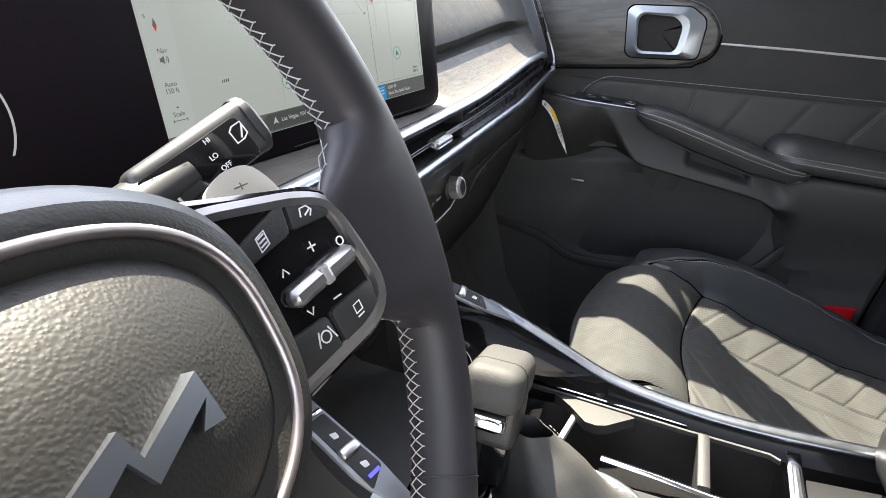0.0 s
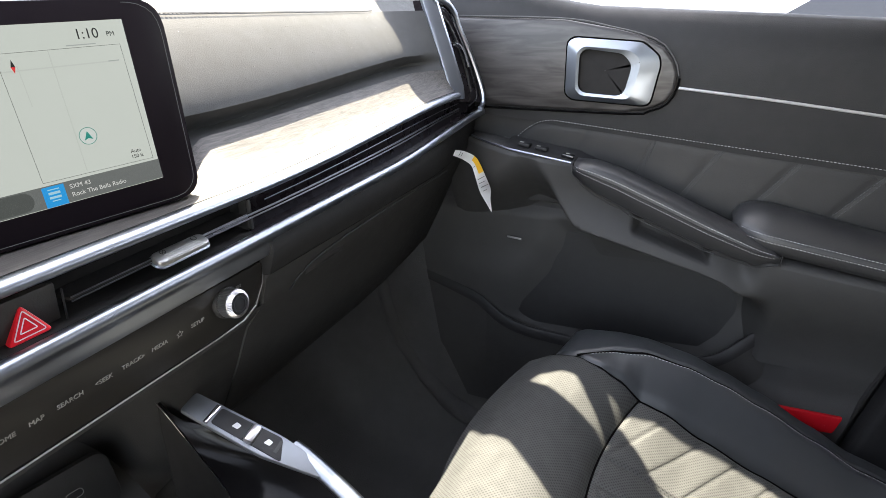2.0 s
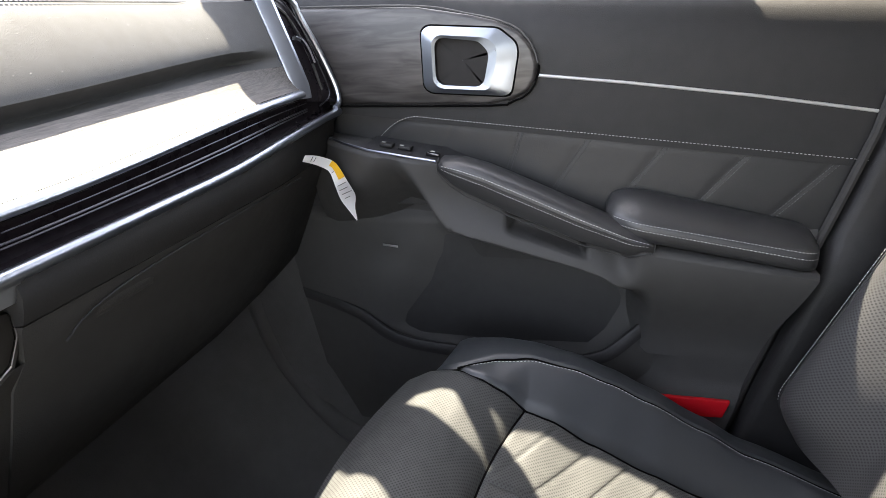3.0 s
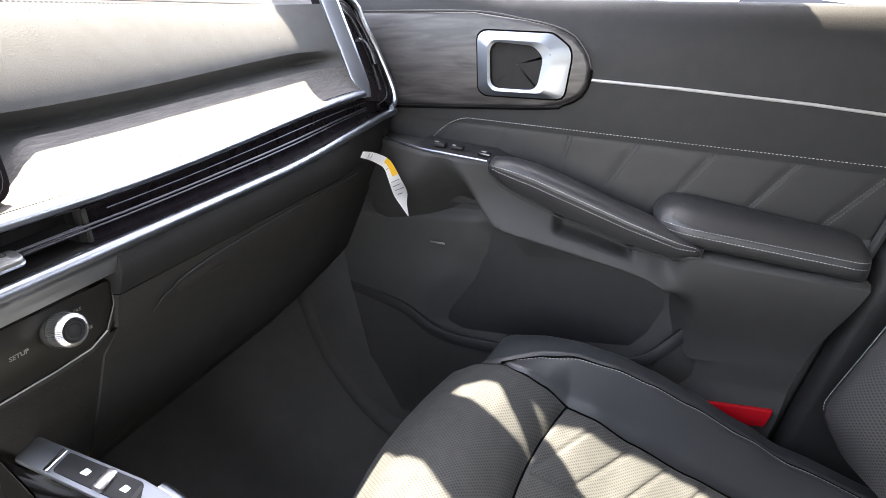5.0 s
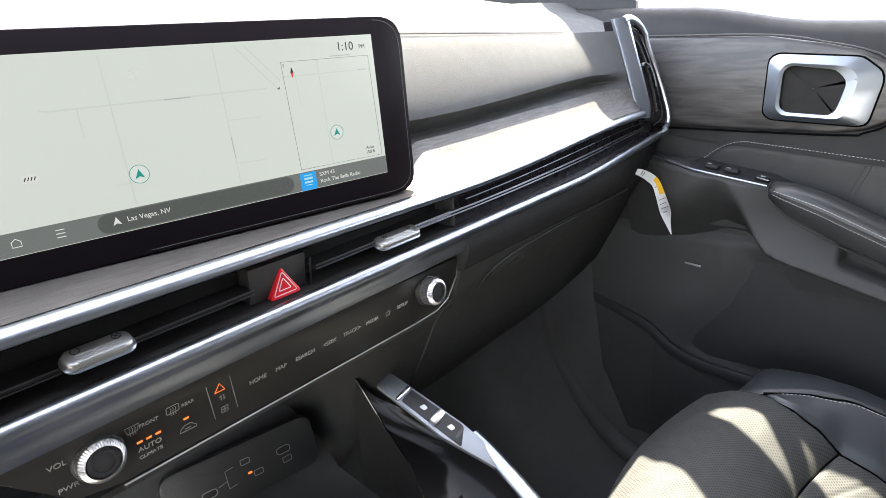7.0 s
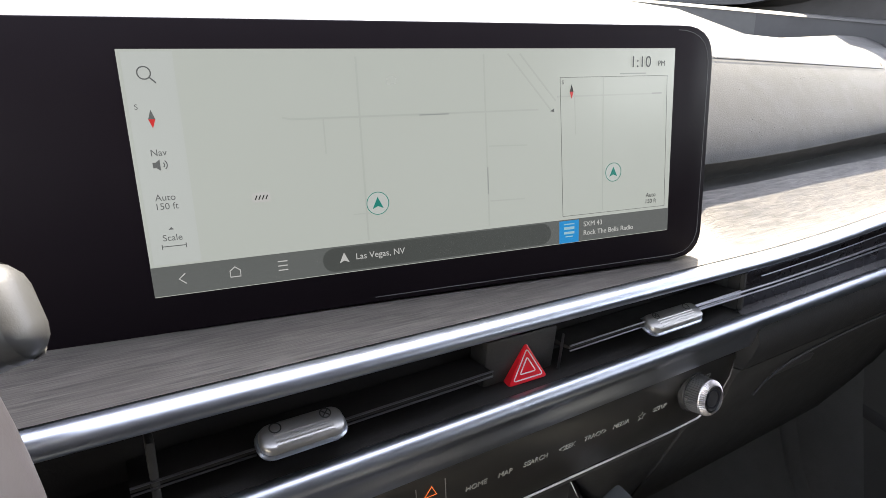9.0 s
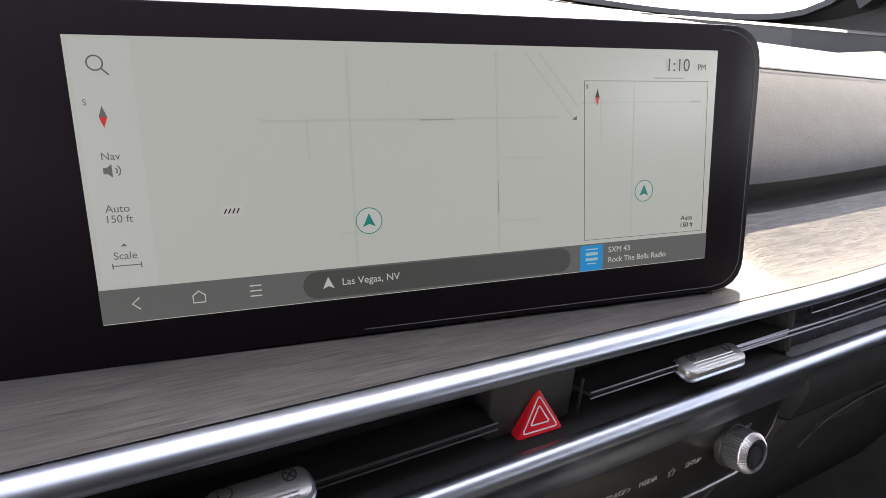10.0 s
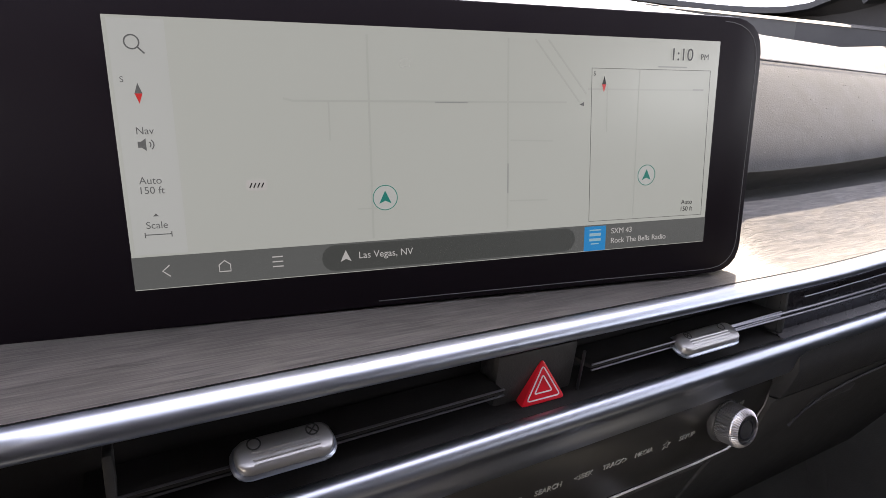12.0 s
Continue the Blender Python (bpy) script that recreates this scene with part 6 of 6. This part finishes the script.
hub = part("hub", loft([hub_ring(*q) for q in prof[4:]], True), GR, wheel, "coarse-grained airbag cover", 60)
part("hub_surround", loft([hub_ring(*q) for q in prof[:5]], True), material("surround_leather", (0.060, 0.062, 0.066), 0.42, 0, 0.10, 1200, 0.08), wheel, "smooth leather round the airbag cover", 60)
part("hub_ring", sweep(hub_ring(0.0665, 0.0425, 0.0196), ring(0.0017, 10), (0, -0.9, 0.4), True), material("warm_satin_silver", (0.36, 0.325, 0.335), 0.42, 1.0, 0, 1, 0.03), wheel, "warm satin silver ring")
# plain raised strokes in place of the maker's mark
for g in (1, -1):
    zig = [(0.0005 * g, -0.0150), (0.0108 * g, -0.0108), (0.0130 * g, -0.0178), (0.0298 * g, -0.0108), (0.0282 * g, -0.0195)]
    part("mark", line(zig if g > 0 else list(reversed(zig)), WM @ pose(0, 0, 0.0285), 0.0058, 0.0052), SATIN, hub, "raised silver mark of plain strokes", 20)


def spoke(s):
    """Spoke with its button cluster."""
    m = WM @ Matrix.Diagonal((s, 1, 1, 1))
    def q(a, b, z=0.0):
        return m @ Vector((a, b, -0.004 + (a - 0.115) * 0.30 + z))
    outl = [(0.055, 0.030), (0.085, 0.026), (0.120, 0.016), (0.136, 0.012), (0.1425, 0.004), (0.147, -0.034), (0.144, -0.044), (0.135, -0.050), (0.090, -0.056), (0.055, -0.056)]
    o2 = softened(outl, 0.006, 3)
    body = part("spoke", loft([[q(a, b, z) for a, b in o2] for z in (-0.022, -0.002)] + [[q(0.1 + (a - 0.1) * 0.97, -0.018 + (b + 0.018) * 0.95, 0.0) for a, b in o2]], True, True), GLOSS, wheel, "glossy spoke")
    fr = [(0.062, 0.020), (0.092, 0.018), (0.122, 0.011), (0.134, 0.006), (0.138, -0.002), (0.1425, -0.032), (0.140, -0.040), (0.132, -0.045), (0.090, -0.050), (0.062, -0.050)]
    part("silver_frame", sweep([q(a, b, 0.001) for a, b in softened(fr, 0.005, 3)], [(0.0022, -0.002), (0.0026, 0.001), (0, 0.002), (-0.0026, 0.001), (-0.0022, -0.002)], (0, -0.927, 0.375), True), FACERING, body, "silver frame")
    bt = axes(q(0.115, -0.02), q(0.125, -0.02) - q(0.105, -0.02), q(0.115, -0.01) - q(0.115, -0.03))
    if bt.col[2].y > 0:
        bt = axes(q(0.115, -0.02), q(0.105, -0.02) - q(0.125, -0.02), q(0.115, -0.01) - q(0.115, -0.03))
    g = 1 if s > 0 else -1
    for pts in ([(-0.030, 0.020), (0.003, 0.032), (0.001, 0.020), (-0.030, 0.0145)], [(0.0045, 0.0325), (0.0185, 0.028), (0.0205, 0.0195), (0.0025, 0.0205)], [(-0.030, -0.012), (-0.001, -0.012), (0.0, -0.027), (-0.030, -0.029)], [(0.0012, -0.0118), (0.0245, -0.010), (0.0225, -0.0215), (0.0018, -0.0265)]):
        pts = [(p[0] * g, p[1]) for p in pts]
        part("button", plate(softened(list(reversed(pts)) if g > 0 else pts, 0.002, 2), bt @ pose(0, 0, 0.0), 0.0022, 0.0006), PLASTIC, body)
    part("roller", block(bt @ pose(0.0045 * g, 0.0015, 0.003, 0, 0, 8 * g), 0.034, 0.0072, 0.0075, 0.0022, 1), FACERING, body, "faceted silver roller switch")
    part("roller_band", block(bt @ pose(0.0045 * g, 0.0015, 0.0032, 0, 0, 8 * g), 0.004, 0.0075, 0.0078, 0.001), KNURL, body)
    def ic(pts, closed=False, w=0.0006):
        part("icon", line([(p[0] * g, p[1]) for p in pts], bt @ pose(0, 0, 0.0024), w, 0.0002, closed), WHITEPRINT, body)
    ic([(0.004, 0.0125), (0.008, 0.0125)]); ic([(0.006, 0.0105), (0.006, 0.0145)])
    ic([(0.0045, -0.0085), (0.0085, -0.0085)])
    ic([(-0.010, 0.008), (-0.0085, 0.0105), (-0.007, 0.008)])
    ic([(-0.0075, -0.0065), (-0.006, -0.009), (-0.0045, -0.0065)])
    ic([(-0.0125, 0.019), (-0.0085, 0.0205), (-0.0085, 0.0255), (-0.0125, 0.024)], True)
    for k in (0.0205, 0.022, 0.0235):
        ic([(-0.012, k), (-0.009, k + 0.001)])
    ic([(0.0075, 0.0235), (0.0085, 0.0265), (0.0115, 0.0265), (0.013, 0.0245), (0.0115, 0.0225)], False)
    ic([(0.0095, 0.0235), (0.0125, 0.025)], False)
    ic([(-0.0095, -0.021), (-0.0075, -0.0155)]); ic([(-0.001, -0.021), (-0.003, -0.0155)])
    ic([(-0.0053 + 0.0022 * math.cos(a), -0.0185 + 0.0022 * math.sin(a)) for a in [2 * math.pi * i / 12 for i in range(12)]], True)
    ic([(0.011, -0.015), (0.0145, -0.0145), (0.0145, -0.018), (0.011, -0.0185)], True)
    ic([(0.011, -0.020), (0.0145, -0.0195)])
    ic([(0.0185 + 0.0016 * math.cos(a), 0.009 + 0.0016 * math.sin(a)) for a in [2 * math.pi * i / 12 for i in range(12)]], True)
    # shift paddle behind the spoke
    part("paddle_sign", join(line([(0.129, 0.022), (0.137, 0.022)], m @ pose(0, 0, -0.0285), 0.0006, 0.0002), line([(0.133, 0.0205), (0.133, 0.0235)], m @ pose(0, 0, -0.0285), 0.0006, 0.0002)), TRAY, wheel)
    part("paddle", plate(list(reversed(softened([(0.110, -0.02), (0.154, -0.02), (0.153, 0.016), (0.143, 0.0285), (0.128, 0.029), (0.114, 0.024)], 0.006, 3))), m @ pose(0, 0, -0.032), 0.003, 0.001), KNURL, wheel, "silver shift paddle")



spoke(1)
spoke(-1)
part("column", sweep([WM @ Vector((0, 0, -0.03)), WM @ Vector((0, 0, -0.12)), WM @ Vector((0, 0, -0.25))], ring(0.055, 24), (1, 0, 0)), PLASTIC, wheel)

# ---- wiper stalk ----
stalk = thing("wiper_stalk", (0.15, 0.21, 0.77), "wiper stalk with printed white symbols and a sunlit edge", "stalk")
SB = Vector((0.1585, 0.219, 0.7693))
ST = Vector((0.2455, 0.1965, 0.8033))
KM = axes(SB.lerp(ST, 0.60), ST - SB, (0.05, 0.35, 0.93))
if KM.col[2].y > 0:
    KM = axes(KM.translation, SB - ST, (0.05, 0.35, 0.93))
g = 1 if KM.col[0].x > 0 else -1
STALKSKIN = material("smooth_stalk_plastic", (0.030, 0.030, 0.0305), 0.42, 0, 0.08, 1400, 0.05)
part("stem", sweep([SB + Vector((-0.06, 0.01, -0.004)), SB + Vector((-0.01, 0, 0)), SB.lerp(ST, 0.5)], ring(0.013, 12, 0.8)), STALKSKIN, stalk)
part("grip", block(KM, 0.068, 0.028, 0.019, 0.006, 4), STALKSKIN, stalk, "squared stalk grip")
part("end_cap", block(KM @ pose(0.031 * g, 0, 0), 0.014, 0.0295, 0.0205, 0.009, 4), STALKSKIN, stalk, "rounded end cap")
part("gloss_face", plate(rounded(0.056, 0.021, 0.003), KM @ pose(-0.005 * g, -0.0025, 0.0095), 0.0012, 0.0004), GLOSS, stalk)
part("rotary_band", block(KM @ pose(-0.016 * g, -0.0035, 0.010), 0.013, 0.014, 0.003, 0.001, 2), WELL, stalk)
def sic(pts, closed=False, w=0.0008):
    part("symbol", line([(p[0] * g, p[1]) for p in pts], KM @ pose(0, 0, 0.0110), w, 0.0002, closed), WHITEPRINT, stalk)
sic([(0.0155, -0.003), (0.0155, 0.003), (0.018, 0.0045), (0.023, 0.0045), (0.023, -0.0015), (0.020, -0.003)], True, 0.0007)
sic([(0.019, -0.002), (0.023, 0.003)])
for t, x, y in (("HI", 0.004, 0.007), ("LO", 0.002, -0.002), ("OFF", 0.004, -0.010)):
    part("word", lettering(t, KM @ pose(x * g, y * 0.8, 0.0110), 0.0034), WHITEPRINT, stalk)
sic([(-0.026, 0.006), (-0.022, -0.010)], False, 0.0016)
for t, x, y in (("AUTO", -0.034, 0.0), ("MIST", -0.034, -0.009)):
    part("word", lettering(t, KM @ pose(x * g, y * 0.8, 0.0110), 0.0042), WHITEPRINT, stalk)


# ---- windscreen pillar and the cars parked outside ----
frit = spline([(-0.45, 1.0, 1.130), (0.2, 1.0, 1.120), (0.6, 0.99, 1.105), (1.0, 0.965, 1.092), (1.215, 0.93, 1.083), (1.285, 0.83, 1.062), (1.302, 0.73, 1.043), (1.304, 0.662, 1.0335), (1.303, 0.612, 1.0335), (1.300, 0.573, 1.043), (1.290, 0.52, 1.068), (1.270, 0.45, 1.108), (1.255, 0.395, 1.132)], 56)
cowl = part("sill", sweep(frit, [(0.008, -0.006), (0.008, 0.004), (-0.008, 0.004), (-0.008, -0.006)], (0, 0, 1)), DARK)
tagged(cowl, "black lower edge of the windscreen", "windscreen edge", kind="structure")


def ledge_z(y):
    """Height of the dash's rear ledge beside the pillar."""
    return 0.978 + 0.21 * (y - 0.474)


corner = [p for p in frit if p.x > 1.2 and p.y < 0.90]
sail = part("wall_sail", slab(loft([[p + Vector((0.004, 0, -0.003)), Vector((1.335, p.y, mix(p.z, ledge_z(p.y), 0.5))), Vector((1.335, p.y, ledge_z(p.y) + 0.004))] for p in corner]), 0.02, (1, 0, 0)), material("pillar_cloth", (0.030, 0.028, 0.027), 0.85, 0, 0.3, 700, 0.3))
tagged(sail, "dark cloth-covered foot of the windscreen pillar", "wall", kind="structure")
apillar = part("pillar_front", sweep([p + Vector((0.036, 0, -0.004)) for p in corner if p.y < 0.57], [(0.035, -0.03), (0.035, 0.015), (0.0, 0.022), (-0.030, 0.010), (-0.030, -0.03)], (0, 0.5, 1)), DARK)
tagged(apillar, "black windscreen pillar", "pillar", kind="structure")
stations = [0.30 + 0.025 * i for i in range(27)]
part("rear_ledge", loft([[(1.244, y, ledge_z(y) - 0.003), (1.247, y, ledge_z(y)), (1.275, y, ledge_z(y) + 0.003), (1.345, y, ledge_z(y) + 0.006)] for y in stations]), DASHPAD, dash, "pale sunlit ledge behind the dash top")
# shade of the trough put in as a dark sheet; its lit stretch follows
part("ledge_shade", slab(loft([[(1.246, y, ledge_z(y) - 0.002), (1.246, y, 0.86)] for y in stations if y < 0.605]), 0.01, (1, 0, 0)), DARK, dash, "darkened face for the shaded trough under the ledge")
part("ledge_end", slab(loft([[(1.246, y, ledge_z(y) - 0.002), (1.246, y, 0.90)] for y in stations if y > 0.595]), 0.01, (1, 0, 0)), DASHPAD, dash)


def parked_car(at, turn, paint, label):
    """A parked car far off: body, glass, wheels and lamps."""
    car = new("parked_car")
    tagged(car, label, "car", "parked cars outside")
    side = [(-2.25, 0.35), (-2.3, 0.75), (-2.2, 1.02), (-1.75, 1.08), (-1.2, 1.52), (0.6, 1.56), (1.35, 1.12), (2.15, 1.0), (2.3, 0.7), (2.25, 0.35)]
    rows = []
    for y, f in ((-0.92, 0.94), (-0.88, 1.0), (0.88, 1.0), (0.92, 0.94)):
        rows.append([(x * (0.98 if abs(y) > 0.9 else 1), y * (1 if z < 1.1 else 0.84), z * f + 0.02) for x, z in side])
    part("body", loft(rows, True, True), paint, car)
    for s in (-1, 1):
        g = [(-1.5, 1.14), (-1.1, 1.46), (-0.1, 1.49), (-0.1, 1.14)]
        for x0 in (0.0, 1.02):
            q = [(x + x0 if i > 1 or x0 == 0 else x + x0 + 0.36, z) for i, (x, z) in enumerate(g)] if x0 == 0 else [(-0.03, 1.14), (-0.03, 1.49), (0.55, 1.47), (1.1, 1.14)]
            bm = bmesh.new()
            bm.faces.new([bm.verts.new((x, s * (0.93 - 0.36 * (z - 1.1)) * 0.93, z)) for x, z in q])
            part("window", slab(bm, 0.02, (0, s, 0)), GLOSS, car)
        for x in (-1.4, 1.4):
            part("wheel", sweep([(x, s * 0.74, 0.34), (x, s * 0.93, 0.34)], ring(0.34, 24), (0, 0, 1)), DARK, car)
            part("rim", sweep([(x, s * 0.93, 0.34), (x, s * 0.945, 0.34)], ring(0.22, 20), (0, 0, 1)), KNURL, car)
        part("tail_lamp", block(pose(-2.2, s * 0.78, 0.92), 0.14, 0.22, 0.16, 0.03), RED, car)
        part("head_lamp", block(pose(2.15, s * 0.72, 0.86), 0.16, 0.30, 0.10, 0.03), KNURL, car)
    car.matrix_world = pose(*at, 0, 0, turn)


WHITECAR = material("white_car_paint", (0.72, 0.72, 0.72), 0.25, 0, 0, 1, 0.03, 0.4)
REDCAR = material("red_car_paint", (0.35, 0.02, 0.02), 0.25, 0, 0, 1, 0.05, 0.4)
parked_car((5.2, 1.2, -0.45), 92, WHITECAR, "white car parked outside on the sunlit concrete")
parked_car((5.4, -1.4, -0.45), 88, WHITECAR, "white car parked beside another on sunlit concrete")
parked_car((9.5, 5.5, -0.45), 75, REDCAR, "red car parked farther off on sunlit concrete")
